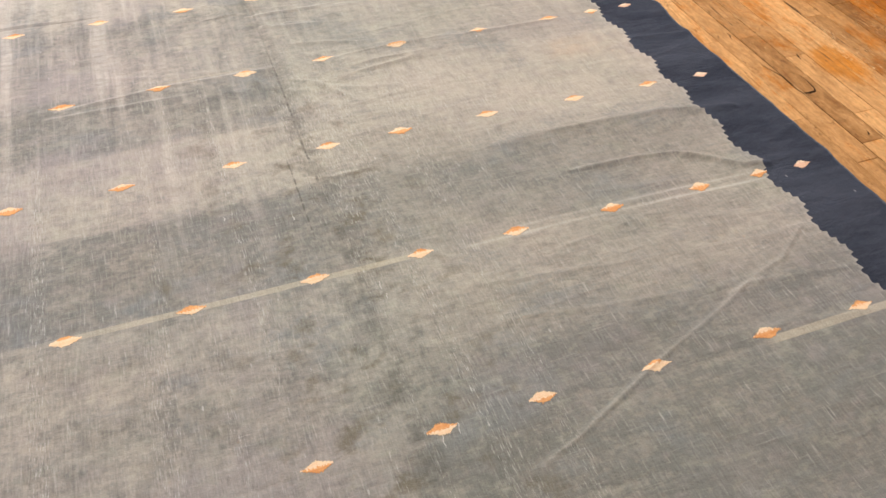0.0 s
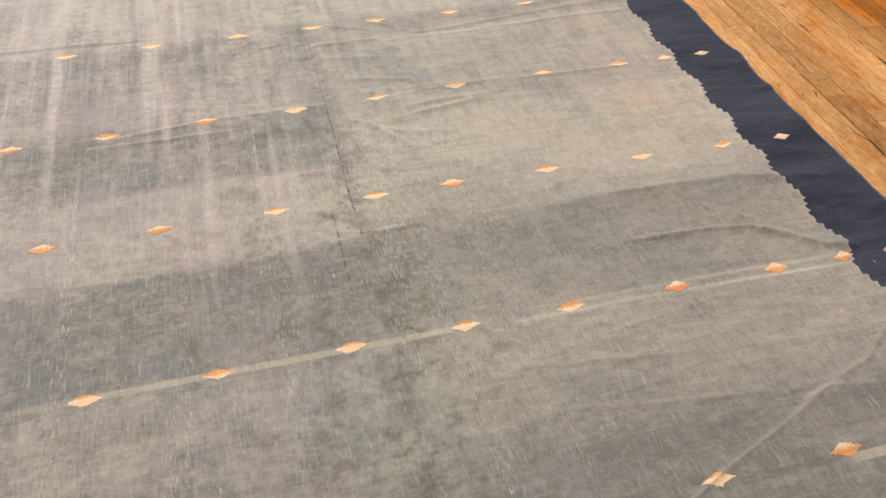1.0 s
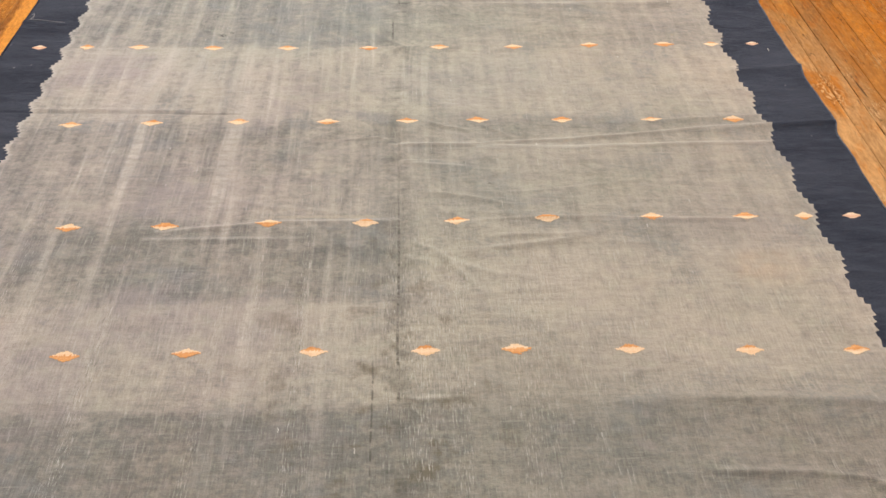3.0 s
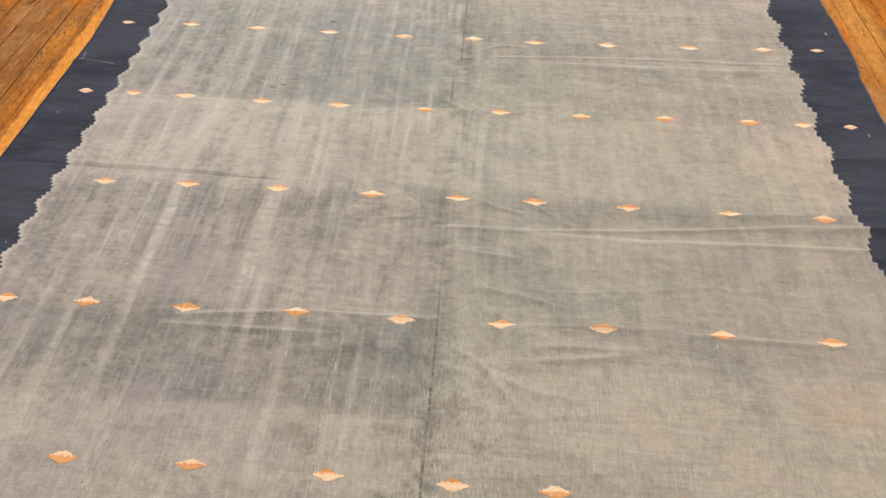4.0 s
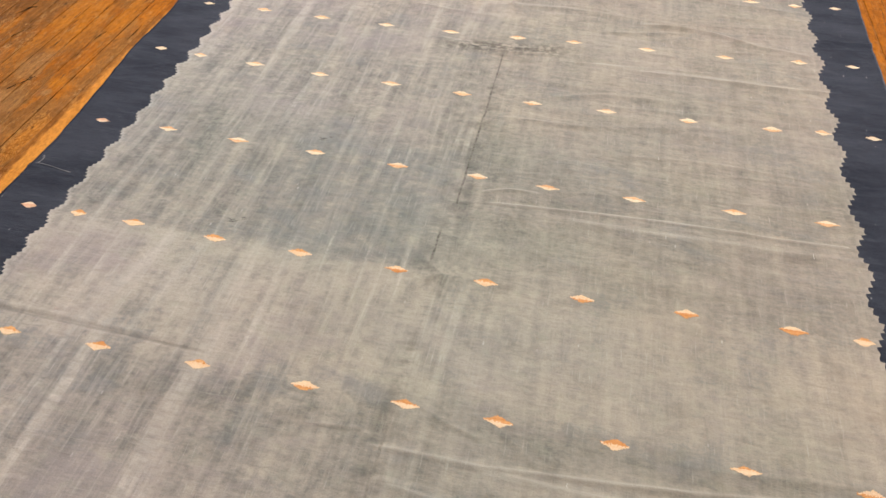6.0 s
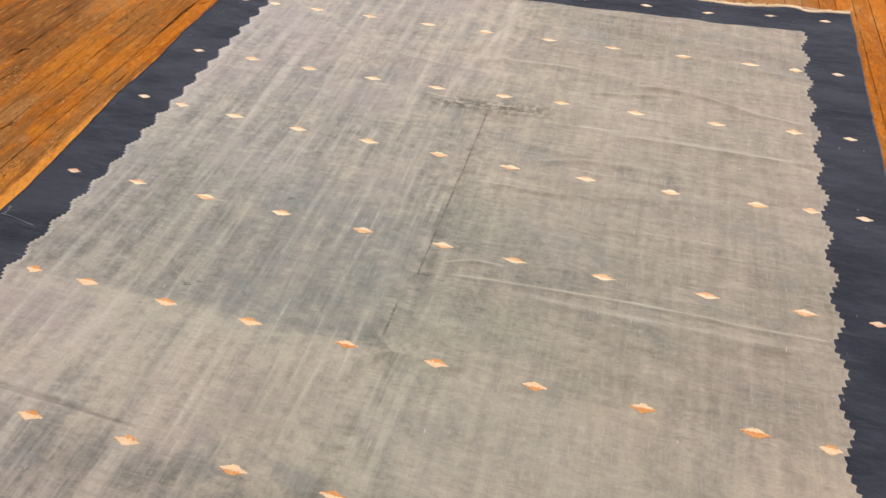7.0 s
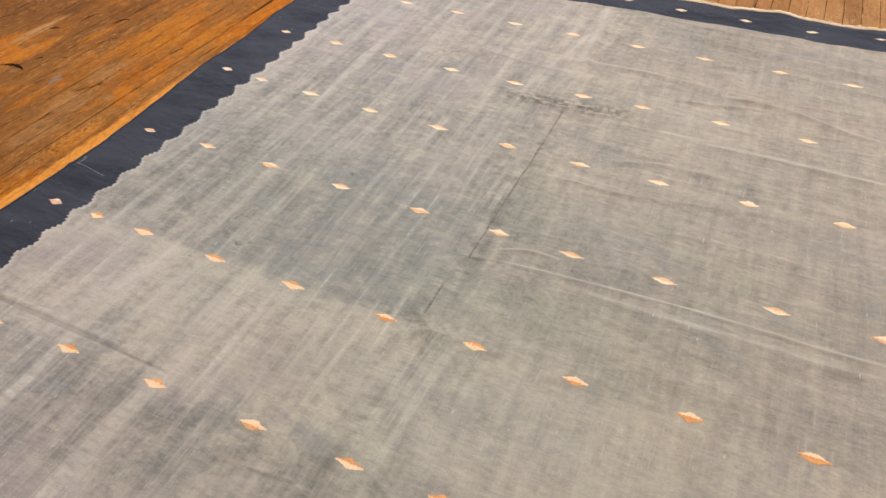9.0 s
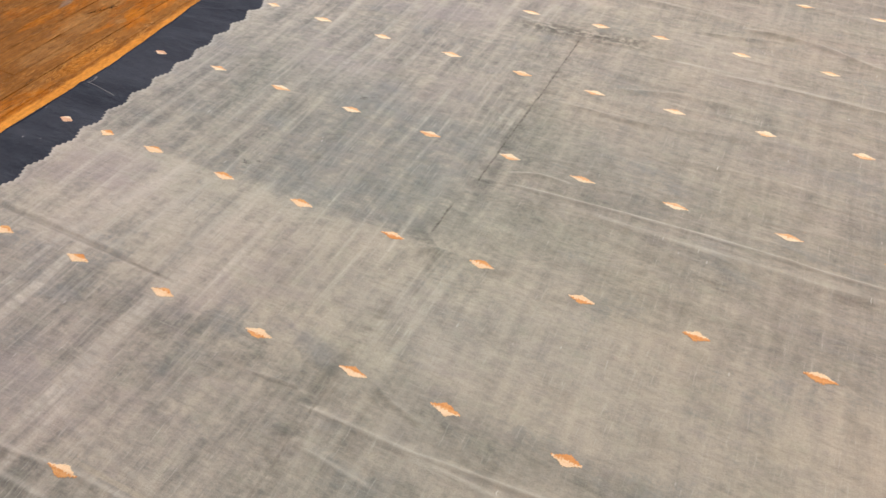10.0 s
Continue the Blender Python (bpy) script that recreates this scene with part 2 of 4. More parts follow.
    line = s.mul(s.span(crease, 0.0060, 0.0018), broken, s.math("MAXIMUM", s.mul(s.span(y, -1.72, -1.5), s.span(y, -0.4, -0.6)), s.mul(s.span(y, 0.02, 0.06), s.span(y, 1.35, 1.25), s.span(s.math("ABSOLUTE", s.add(y, -0.25)), 0.04, 0.08))))
    second = s.mul(s.span(s.math("ABSOLUTE", s.add(x, 0.085, wander)), 0.0035, 0.0010), s.span(mottle, 0.38, 0.52), s.span(y, -1.84, -1.76), s.span(y, -1.42, -1.52), 0.8)
    halo = s.mul(s.span(crease, 0.07, 0.0), s.span(patch, 0.4, 0.62), s.span(y, 1.5, 1.2), s.span(y, -1.0, -1.4, 0.35, 0.48))
    cross = s.mul(s.span(s.math("ABSOLUTE", s.add(y, s.mul(x, -0.06), -1.345)), 0.07, 0.01), s.span(s.math("ABSOLUTE", s.add(x, 0.02)), 0.32, 0.15), s.span(mottle, 0.38, 0.60), 0.72)
    tuck = s.mul(s.span(s.math("ABSOLUTE", s.add(y, s.mul(x, 0.03), 0.446)), 0.0065, 0.002), s.span(x, -0.5, -0.7), s.span(slub, 0.25, 0.5, 0.3, 1.0), 0.32)
    halo = s.math("MAXIMUM", halo, tuck)
    dirt = s.math("MAXIMUM", s.math("MAXIMUM", s.mul(line, s.span(fleck, 0.30, 0.62, 1.0, 0.35), s.math("MAXIMUM", s.span(y, -0.85, -1.05, 0.5, 0.85), s.span(y, 0.0, 0.1, 0.5, 0.95))), s.mul(second, 0.8)), s.math("MAXIMUM", halo, cross))
    colour = s.mix(dirt, colour, (0.085, 0.078, 0.068))
    # one brown spill
    spill = s.span(s.add(s.mul(s.math("ABSOLUTE", s.add(x, 0.48)), 2.2), s.math("ABSOLUTE", s.add(y, 1.86)), s.mul(patch, 0.04)), 0.075, 0.03)
    colour = s.mix(s.mul(spill, 0.5), colour, (0.13, 0.105, 0.065))
    crumb = s.span(s.cells(s.scaled(p, (3.1, 2.3, 1.0)), 1.0), 0.018, 0.010)
    colour = s.mix(s.mul(crumb, 0.85), colour, (0.05, 0.045, 0.04))
    # lint
    lint = s.span(s.cells(s.scaled(p, (26.0, 9.0, 1.0)), 1.0), 0.075, 0.045)
    colour = s.mix(s.mul(lint, s.span(broad, 0.50, 0.62), 0.5), colour, (0.62, 0.60, 0.56))
    # coarse red and blue correction by place on the cloth
    colour = s.tinted(colour, s.join(s.held("red_gain"), 1.0, s.held("blue_gain")))
    # warp threads standing out in tone, strongest at the front end to fit the camera's view
    rib = s.noise(s.scaled(p, (185.0, 24.0, 1.0)), 1.0, 2.0, 0.6)
    ribs = s.mul(s.add(rib, -0.5), s.span(y, -0.7, -1.4, 0.14, 0.62), s.span(patch, 0.36, 0.62, 0.5, 1.2))
    s.base(s.shade(colour, s.add(0.38, ribs, s.mul(grain, 0.46), s.mul(fleck, 0.36), s.mul(weft, 0.20), s.mul(warp, 0.22))))
    s.relief(s.add(s.mul(grain, 0.4), s.mul(weft, 0.25), s.mul(warp, 0.25), s.mul(mottle, 1.0), s.mul(slub, 0.6), s.mul(patch, 2.0), s.mul(wrinkle, s.span(x, -0.2, 0.2, 0.5, 3.2), s.span(y, -0.3, 0.4, 0.4, 1.0))), 0.006, 0.65)
    s.nap(0.10, (1.0, 0.97, 0.92))
    return s.material


def border_cloth():
    s = Shader("navy_cotton", 0.9, 0.12)
    p = s.place()
    weft, warp, grain = weave(s, p)
    broad = s.noise(s.scaled(p, (2.0, 5.0, 1.0)), 1.0, 4.0, 0.6)
    colour = s.mix(s.span(broad, 0.3, 0.7), (0.024, 0.029, 0.044), (0.051, 0.058, 0.079))
    colour = s.mix(s.span(s.noise(s.scaled(p, (10.0, 44.0, 1.0)), 1.0, 5.0, 0.78), 0.46, 0.74, 0.0, 0.36), colour, (0.100, 0.106, 0.132))
    lint = s.span(s.cells(s.scaled(p, (22.0, 10.0, 1.0)), 1.0), 0.07, 0.04)
    colour = s.mix(s.mul(lint, s.span(broad, 0.42, 0.55), 0.6), colour, (0.36, 0.36, 0.37))
    s.base(s.shade(colour, s.add(0.75, s.mul(grain, 0.6))))
    s.relief(s.add(s.mul(grain, 0.8), s.mul(weft, 0.35), s.mul(s.noise(s.scaled(p, (9.0, 26.0, 1.0)), 1.0, 4.0, 0.65), 2.4), s.mul(broad, 2.0)), 0.006, 0.9)
    s.nap(0.03, (0.85, 0.88, 1.0))
    return s.material


def thread(name, low, high):
    s = Shader(name, 0.9, 0.12)
    p = s.place()
    weft, warp, grain = weave(s, p)
    mixed = s.math("ADD", s.add(s.mul(s.add(weft, -0.5), 2.2), s.mul(s.add(warp, -0.5), 1.2)), s.mul(grain, 0.9), clamp=True)
    s.base(s.shade(s.mix(mixed, low, high), s.add(0.8, s.mul(grain, 0.35))))
    s.relief(grain, 0.002, 0.5)
    return s.material


def wood(name, joined, lit_edge=False):
    """Old strip floor: amber finish worn through to bare tan and grey, long grain, nicks."""
    s = Shader(name, 0.5, 0.05)
    p = s.place()
    x, y, _ = s.split(p)
    own = s.island() if joined else s.own()
    q = s.join(s.add(x, s.mul(own, 7.0)), s.add(y, s.mul(own, 31.0)), s.mul(own, 5.0))
    figure = s.noise(s.scaled(q, (15.0, 0.9, 1.0)), 1.0, 4.0, 0.55, 1.2)
    rings = s.math("SINE", s.mul(figure, 40.0))
    pores = s.noise(s.scaled(q, (300.0, 8.0, 1.0)), 1.0, 3.0, 0.65)
    wear_fine = s.noise(s.scaled(q, (24.0, 10.0, 1.0)), 1.0, 6.0, 0.72, 0.4)
    lines = s.noise(s.scaled(q, (110.0, 3.2, 1.0)), 1.0, 4.0, 0.65)
    glaze = s.noise(s.scaled(p, (4.2, 2.2, 1.0)), 1.0, 8.0, 0.70, 0.5)
    paled = s.noise(s.scaled(s.join(x, y, 4.0), (4.6, 2.1, 1.0)), 1.0, 7.0, 0.68, 0.4)
    # one side, and the floor past the far end, is coloured paler
    pale_zone = s.math("MAXIMUM", s.mul(s.span(x, 1.0, 1.6), s.span(s.add(x, s.mul(y, 0.25)), 2.0, 1.55, 0.15, 1.0), s.span(y, 0.6, -0.5, 0.25, 1.0)), s.span(y, 2.3, 2.7, 0.0, 0.5))
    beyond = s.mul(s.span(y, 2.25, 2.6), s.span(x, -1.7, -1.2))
    amber_side = s.span(s.add(x, s.mul(s.add(glaze, -0.5), 0.4)), 1.12, 1.34)
    tone = s.math("ADD", s.mul(s.add(wear_fine, -0.5), 1.7), s.add(0.28, s.mul(own, s.add(0.42, s.mul(pale_zone, 0.30)))), clamp=True)
    colour = s.mix(pale_zone, s.mix(tone, (0.175, 0.068, 0.013), (0.335, 0.142, 0.032)), s.mix(tone, s.mix(own, (0.22, 0.095, 0.027), (0.37, 0.172, 0.054)), (0.700, 0.388, 0.156)))
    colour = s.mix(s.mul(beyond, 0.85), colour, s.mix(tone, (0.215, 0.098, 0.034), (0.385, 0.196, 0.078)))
    # near and far stretches of the other side get their own browns by place
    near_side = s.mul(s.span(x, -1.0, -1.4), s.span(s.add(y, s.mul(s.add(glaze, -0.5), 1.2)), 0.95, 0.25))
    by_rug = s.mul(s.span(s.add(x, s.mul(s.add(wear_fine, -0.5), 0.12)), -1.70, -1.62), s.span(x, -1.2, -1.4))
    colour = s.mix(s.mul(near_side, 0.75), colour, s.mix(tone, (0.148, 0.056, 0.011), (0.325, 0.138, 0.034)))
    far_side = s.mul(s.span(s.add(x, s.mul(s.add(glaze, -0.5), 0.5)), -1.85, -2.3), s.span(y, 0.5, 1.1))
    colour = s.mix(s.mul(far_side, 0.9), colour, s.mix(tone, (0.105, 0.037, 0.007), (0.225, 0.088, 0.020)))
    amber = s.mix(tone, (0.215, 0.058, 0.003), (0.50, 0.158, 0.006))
    held = s.span(s.add(glaze, s.mul(s.add(own, -0.5), 0.10), s.mul(s.add(wear_fine, -0.5), s.add(0.24, s.mul(pale_zone, 0.16))), s.mul(pale_zone, -0.095), s.mul(far_side, -0.12), s.mul(near_side, -0.13), s.mul(by_rug, s.span(s.math("ABSOLUTE", s.add(y, -0.85)), 0.3, 0.55, -0.08, 0.13)), s.mul(s.span(x, 1.25, 1.5), s.span(y, 0.3, 1.3), 0.15), s.mul(beyond, s.add(-0.17, s.mul(amber_side, 0.22)))), 0.40, 0.58)
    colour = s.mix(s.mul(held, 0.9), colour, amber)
    bare = s.span(s.add(paled, s.mul(s.add(wear_fine, -0.5), 0.34), s.mul(far_side, -0.03)), 0.555, 0.68)
    colour = s.mix(s.mul(bare, s.add(0.42, s.mul(pale_zone, 0.2))), colour, s.mix(pale_zone, (0.30, 0.150, 0.052), (0.62, 0.375, 0.165)))

    def pool(at_x, at_y, wide, long):
        """A patch with a ragged edge."""
        dx, dy = s.mul(s.add(x, -at_x), 1 / wide), s.mul(s.add(y, -at_y), 1 / long)
        return s.span(s.add(s.math("SQRT", s.add(s.mul(dx, dx), s.mul(dy, dy))), s.mul(s.add(wear_fine, -0.5), 1.6), s.mul(s.add(glaze, -0.5), 1.2)), 1.05, 0.6)

    # varnish left standing in pools, and places scraped bare
    for at_x, at_y, wide, long, much in ((1.87, -1.56, 0.09, 0.14, 0.8), (-1.86, 1.15, 0.10, 0.30, 0.7), (-1.71, 1.25, 0.05, 0.24, 0.75), (-1.695, 0.685, 0.035, 0.06, 0.9),
                                         (-1.97, 0.92, 0.05, 0.10, 0.5), (-1.985, 0.48, 0.030, 0.13, 0.9), (-2.30, 0.80, 0.035, 0.16, 0.75), (-2.16, 1.05, 0.035, 0.12, 0.7), (-1.94, 1.20, 0.08, 0.17, 0.7),
                                         (-1.60, 0.33, 0.04, 0.16, 0.7), (1.80, -0.10, 0.16, 0.45, 0.7), (2.1, -0.25, 0.12, 0.4, 0.6)):
        colour = s.mix(s.mul(pool(at_x, at_y, wide, long), much), colour, s.mix(tone, (0.30, 0.092, 0.005), (0.54, 0.195, 0.016)))
    colour = s.mix(s.mul(pool(1.59, 0.85, 0.085, 0.75), 0.7), colour, s.mix(tone, (0.40, 0.165, 0.026), (0.66, 0.31, 0.065)))
    for at_x, at_y, wide, long, much in ((-2.08, 1.75, 0.13, 0.17, 0.32), (-1.70, 0.615, 0.022, 0.028, 0.55), (-2.43, 0.93, 0.035, 0.22, 0.6), (-1.77, 0.30, 0.07, 0.13, 0.4), (-1.82, 0.52, 0.08, 0.10, 0.4), (-1.86, 0.78, 0.07, 0.12, 0.35), (-2.22, 0.625, 0.025, 0.02, 0.7), (1.57, -0.72, 0.05, 0.25, 0.4)):
        colour = s.mix(s.mul(pool(at_x, at_y, wide, long), much), colour, s.mix(tone, (0.26, 0.125, 0.044), (0.52, 0.30, 0.125)))
    stain = s.span(s.noise(s.scaled(s.join(x, y, 6.0), (4.5, 2.6, 1.0)), 1.0, 6.0, 0.68, 0.6), 0.48, 0.70)
    colour = s.mix(s.mul(stain, s.add(0.40, s.mul(pale_zone, -0.17), s.mul(beyond, -0.05))), colour, (0.125, 0.050, 0.013))
    grey = s.mul(s.span(s.noise(s.scaled(p, (8.0, 4.0, 1.0)), 1.0, 5.0, 0.7), 0.60, 0.72), 0.24)
    colour = s.mix(grey, colour, (0.20, 0.125, 0.080))
    colour = s.mix(s.mul(s.span(rings, 0.1, 1.0), s.span(wear_fine, 0.4, 0.62, 0.08, 0.38), s.add(1.0, s.mul(beyond, -0.4))), colour, s.mix(pale_zone, (0.11, 0.038, 0.009), (0.20, 0.080, 0.022)))
    colour = s.mix(s.mul(s.span(lines, 0.55, 0.70), s.add(0.32, s.mul(pale_zone, -0.18), s.mul(beyond, -0.14))), colour, (0.085, 0.030, 0.008))
    colour = s.mix(s.mul(s.span(lines, 0.42, 0.29), s.add(0.26, s.mul(pale_zone, 0.14))), colour, (0.55, 0.30, 0.11))
    fleck = s.noise(s.scaled(p, (40.0, 21.0, 1.0)), 1.0, 5.0, 0.74)
    colour = s.mix(s.span(fleck, 0.58, 0.70, 0.0, 0.6), colour, (0.080, 0.032, 0.010))
    colour = s.mix(s.span(fleck, 0.42, 0.31, 0.0, 0.42), colour, s.mix(pale_zone, (0.40, 0.215, 0.085), (0.66, 0.42, 0.19)))
    # crisp chips along the grain: finish flaked off, pits filled with dirt
    off_pale_zone = s.math("SUBTRACT", 1.0, s.mul(pale_zone, 0.6))
    flake = s.span(s.noise(s.scaled(q, (46.0, 12.0, 1.0)), 1.0, 5.0, 0.7, 0.3), 0.575, 0.635)
    colour = s.mix(s.mul(flake, s.span(paled, 0.40, 0.58, 0.15, 0.8), off_pale_zone, 0.75), colour, (0.44, 0.225, 0.075))
    pit = s.span(s.noise(s.scaled(s.join(x, y, 17.0), (52.0, 13.0, 1.0)), 1.0, 4.0, 0.7, 0.4), 0.60, 0.655)
    colour = s.mix(s.mul(pit, s.span(glaze, 0.40, 0.60, 1.0, 0.3), off_pale_zone, 0.6), colour, (0.075, 0.030, 0.010))
    # one knotty stretch with tight pale whorls
    whorl = s.math("SINE", s.mul(s.noise(s.scaled(s.join(x, y, 21.0), (22.0, 9.0, 1.0)), 1.0, 2.0, 0.5, 0.8), 60.0))
    knotty = s.math("MAXIMUM", pool(1.545, -0.30, 0.055, 0.15), s.mul(pool(-1.62, 0.33, 0.05, 0.22), 0.7))
    colour = s.mix(s.mul(s.span(whorl, 0.35, 0.9), knotty, 0.6), colour, s.mix(pale_zone, (0.55, 0.27, 0.07), (0.76, 0.49, 0.23)))
    colour = s.mix(s.mul(s.span(whorl, -0.4, -0.95), knotty, 0.5), colour, (0.20, 0.075, 0.016))
    # torn curls of grain, splintered pale with a dark lip
    curl = s.noise(s.scaled(s.join(s.add(x, s.mul(s.add(wear_fine, -0.5), 0.06)), y, 2.0), (24.0, 4.2, 1.0)), 1.0, 4.0, 0.7, 0.7)
    torn = s.span(s.noise(s.scaled(s.join(x, y, 9.0), (3.2, 1.7, 1.0)), 1.0, 4.0, 0.65), 0.50, 0.62)
    ridge = s.span(s.math("ABSOLUTE", s.add(curl, -0.5)), 0.016, 0.004)
    lip = s.span(s.math("ABSOLUTE", s.add(curl, -0.523)), 0.010, 0.003)
    colour = s.mix(s.mul(lip, torn, 0.55), colour, (0.075, 0.030, 0.010))
    colour = s.mix(s.mul(ridge, torn, s.span(fleck, 0.35, 0.6), 0.75), colour, s.mix(pale_zone, (0.50, 0.285, 0.125), (0.78, 0.52, 0.26)))
    # board edges: dirt packed in the joint, arrises worn pale with highlights painted in
    across = s.math("FRACT", s.math("MULTIPLY", s.math("SUBTRACT", SEAM + 84 * PITCH, x), 1 / PITCH))
    edge = s.math("ABSOLUTE", s.add(across, -0.5))
    chip = s.noise(s.scaled(s.join(x, y, 13.0), (22.0, 4.0, 1.0)), 1.0, 4.0, 0.65)
    colour = s.mix(s.mul(s.span(edge, 0.43, 0.475), s.span(chip, 0.50, 0.66), 0.5), colour, s.mix(pale_zone, (0.46, 0.25, 0.10), (0.76, 0.50, 0.24)))
    colour = s.mix(s.mul(s.span(s.add(edge, s.mul(s.add(chip, -0.5), 0.07)), 0.475, 0.492), s.span(chip, 0.62, 0.44), s.add(0.6, s.mul(pale_zone, 0.3))), colour, (0.040, 0.017, 0.008))
    smear = s.span(s.add(s.mul(s.math("ABSOLUTE", s.add(x, s.mul(y, 0.25), 1.85)), 2.4), s.math("ABSOLUTE", s.add(y, -0.64)), s.mul(wear_fine, 0.08)), 0.12, 0.07)
    colour = s.mix(s.mul(smear, 0.42), colour, (0.22, 0.20, 0.19))
    if lit_edge:  # a board whose lit raised edge is painted on as a golden strip
        gold = s.span(s.add(x, s.mul(s.add(wear_fine, -0.5), 0.05)), -1.560, -1.542)
        colour = s.mix(s.mul(s.math("SUBTRACT", 1.0, gold), 0.25), colour, amber)
        colour = s.mix(s.mul(gold, 0.85), colour, s.mix(tone, (0.52, 0.195, 0.026), (0.78, 0.35, 0.070)))
    nick = s.span(s.noise(s.scaled(q, (50.0, 3.4, 1.0)), 1.0, 3.0, 0.6), 0.655, 0.72)
    mark = s.span(s.noise(s.scaled(p, (20.0, 9.0, 1.0)), 1.0, 4.0, 0.65), 0.66, 0.72)
    colour = s.mix(s.mul(s.math("MAXIMUM", nick, mark), 0.8), colour, (0.035, 0.016, 0.007))
    grit = s.span(s.noise(s.scaled(s.join(x, y, 25.0), (78.0, 34.0, 1.0)), 1.0, 4.0, 0.72, 0.3), 0.36, 0.64)
    s.base(s.shade(colour, s.add(0.66, s.mul(pores, 0.36), s.mul(grit, s.add(0.32, s.mul(pale_zone, -0.12))))))
    s.rough(s.add(0.42, s.mul(bare, 0.22), s.mul(wear_fine, 0.16)))
    s.relief(s.add(s.mul(pores, 0.4), s.mul(rings, 0.12), s.mul(lines, -0.5), s.mul(wear_fine, 0.9), s.mul(nick, -1.5)), 0.003, 0.6)
    return s.material


def plain(name, colour, rough=0.7, specular=0.3):
    s = Shader(name, rough, specular)
    p = s.place()
    fine = s.noise(p, 60.0, 3.0)
    s.base(s.shade(colour, s.add(0.9, s.mul(s.noise(p, 1.2, 4.0), 0.12), s.mul(fine, 0.08))))
    s.relief(fine, 0.002, 0.3)
    return s.material


FIELD, NAVY = field_cloth(), border_cloth()
ORANGE = thread("orange_cotton", (0.62, 0.255, 0.085), (0.78, 0.430, 0.190))
PEACH = thread("peach_cotton", (0.79, 0.53, 0.31), (0.86, 0.68, 0.48))
CREAM = thread("cream_cotton", (0.74, 0.54, 0.34), (0.90, 0.76, 0.58))
# paler orange for the far rows, their sheen put into the colour
FAR_ORANGE = thread("far_orange_cotton", (0.70, 0.37, 0.18), (0.82, 0.58, 0.36))
IVORY = thread("ivory_cotton", (0.80, 0.60, 0.40), (0.86, 0.74, 0.56))
SAND = thread("sand_cotton", (0.74, 0.52, 0.34), (0.84, 0.69, 0.52))
ROSE = thread("rose_cotton", (0.66, 0.36, 0.22), (0.78, 0.55, 0.40))
EDGE_BLUE = thread("edge_blue_cotton", (0.055, 0.066, 0.092), (0.15, 0.165, 0.195))
NAVY_CORD = thread("navy_cord", (0.022, 0.026, 0.040), (0.055, 0.060, 0.080))
LINT = thread("grey_thread", (0.22, 0.22, 0.23), (0.34, 0.34, 0.35))
OAK, OAK_REST, OAK_LIT_EDGE = wood("strip_oak", False), wood("strip_oak_far", True), wood("lit_edge_oak", False, True)
DARK = plain("gap_dark", (0.020, 0.010, 0.005), 0.9, 0.05)
WALL, WHITE = plain("wall_paint", (0.66, 0.65, 0.63)), plain("ceiling_paint", (0.78, 0.76, 0.72))


lit = Shader("lit_diffuser", 0.6)
lit.base((0.85, 0.83, 0.78))
lit.set(lit.bsdf.inputs["Emission Color"], (1.0, 0.975, 0.955))
lit.set(lit.bsdf.inputs["Emission Strength"], 2.0)
LIT = lit.material


# ---- ways to build
def mesh_from(name, verts, faces, material, smooth=False, second=None, marks=None):
    me = bpy.data.meshes.new(name)
    me.from_pydata([tuple(map(float, v)) for v in verts], [], faces)
    me.materials.append(material)
    if second:
        me.materials.append(second)
        me.polygons.foreach_set("material_index", marks)
    me.polygons.foreach_set("use_smooth", [smooth] * len(me.polygons))
    me.update()
    return me


def part(name, me, parent, label=""):
    ob = new(name, me)
    ob.parent = parent
    return tagged(ob, label) if label else ob


def box(x0, x1, y0, y1, z0, z1):
    v = [(x, y, z) for z in (z0, z1) for y in (y0, y1) for x in (x0, x1)]
    return v, [(0, 2, 3, 1), (4, 5, 7, 6), (0, 1, 5, 4), (2, 6, 7, 3), (0, 4, 6, 2), (1, 3, 7, 5)]


def tube(points, radius, sides=6):
    """A round cord along points, closed at both ends."""
    verts, faces = [], []
    for i, c in enumerate(points):
        a, b = Vector(points[max(i - 1, 0)]), Vector(points[min(i + 1, len(points) - 1)])
        q = (b - a).to_track_quat("Z", "Y")
        r = radius * (0.6 if i in (0, len(points) - 1) else 1.0)
        for k in range(sides):
            w = 2 * math.pi * k / sides
            verts.append(Vector(c) + q @ Vector((r * math.cos(w), r * math.sin(w), 0)))
    for i in range(len(points) - 1):
        for k in range(sides):
            m = (k + 1) % sides
            faces.append((i * sides + k, i * sides + m, (i + 1) * sides + m, (i + 1) * sides + k))
    n = (len(points) - 1) * sides
    return verts, faces + [tuple(range(sides))[::-1], tuple(range(n, n + sides))]


# ---- room
X0, X1, Y0, Y1 = ROOM
FLOOR_Z = -0.006


def block(name, ends, material, label, category):
    ob = new(name, mesh_from(name, *box(*ends), material))
    return tagged(ob, label, category, kind="structure")


floor = block("floor", (X0, X1, Y0, Y1, -0.12, -0.024), DARK, "worn amber strip wood floor with narrow boards", "floor")
# unseen walls and ceiling, added to close the room and sized for the lamps
block("wall_north", (X0 - .2, X1 + .2, Y1, Y1 + .2, -0.12, CEILING), WALL, "assumed plain cream painted wall behind the rug", "wall")
block("wall_south", (X0 - .2, X1 + .2, Y0 - .2, Y0, -0.12, CEILING), WALL, "assumed plain cream painted wall behind the rug", "wall")
block("wall_west", (X0 - .2, X0, Y0, Y1, -0.12, CEILING), WALL, "assumed plain cream painted wall beside the floor", "wall")
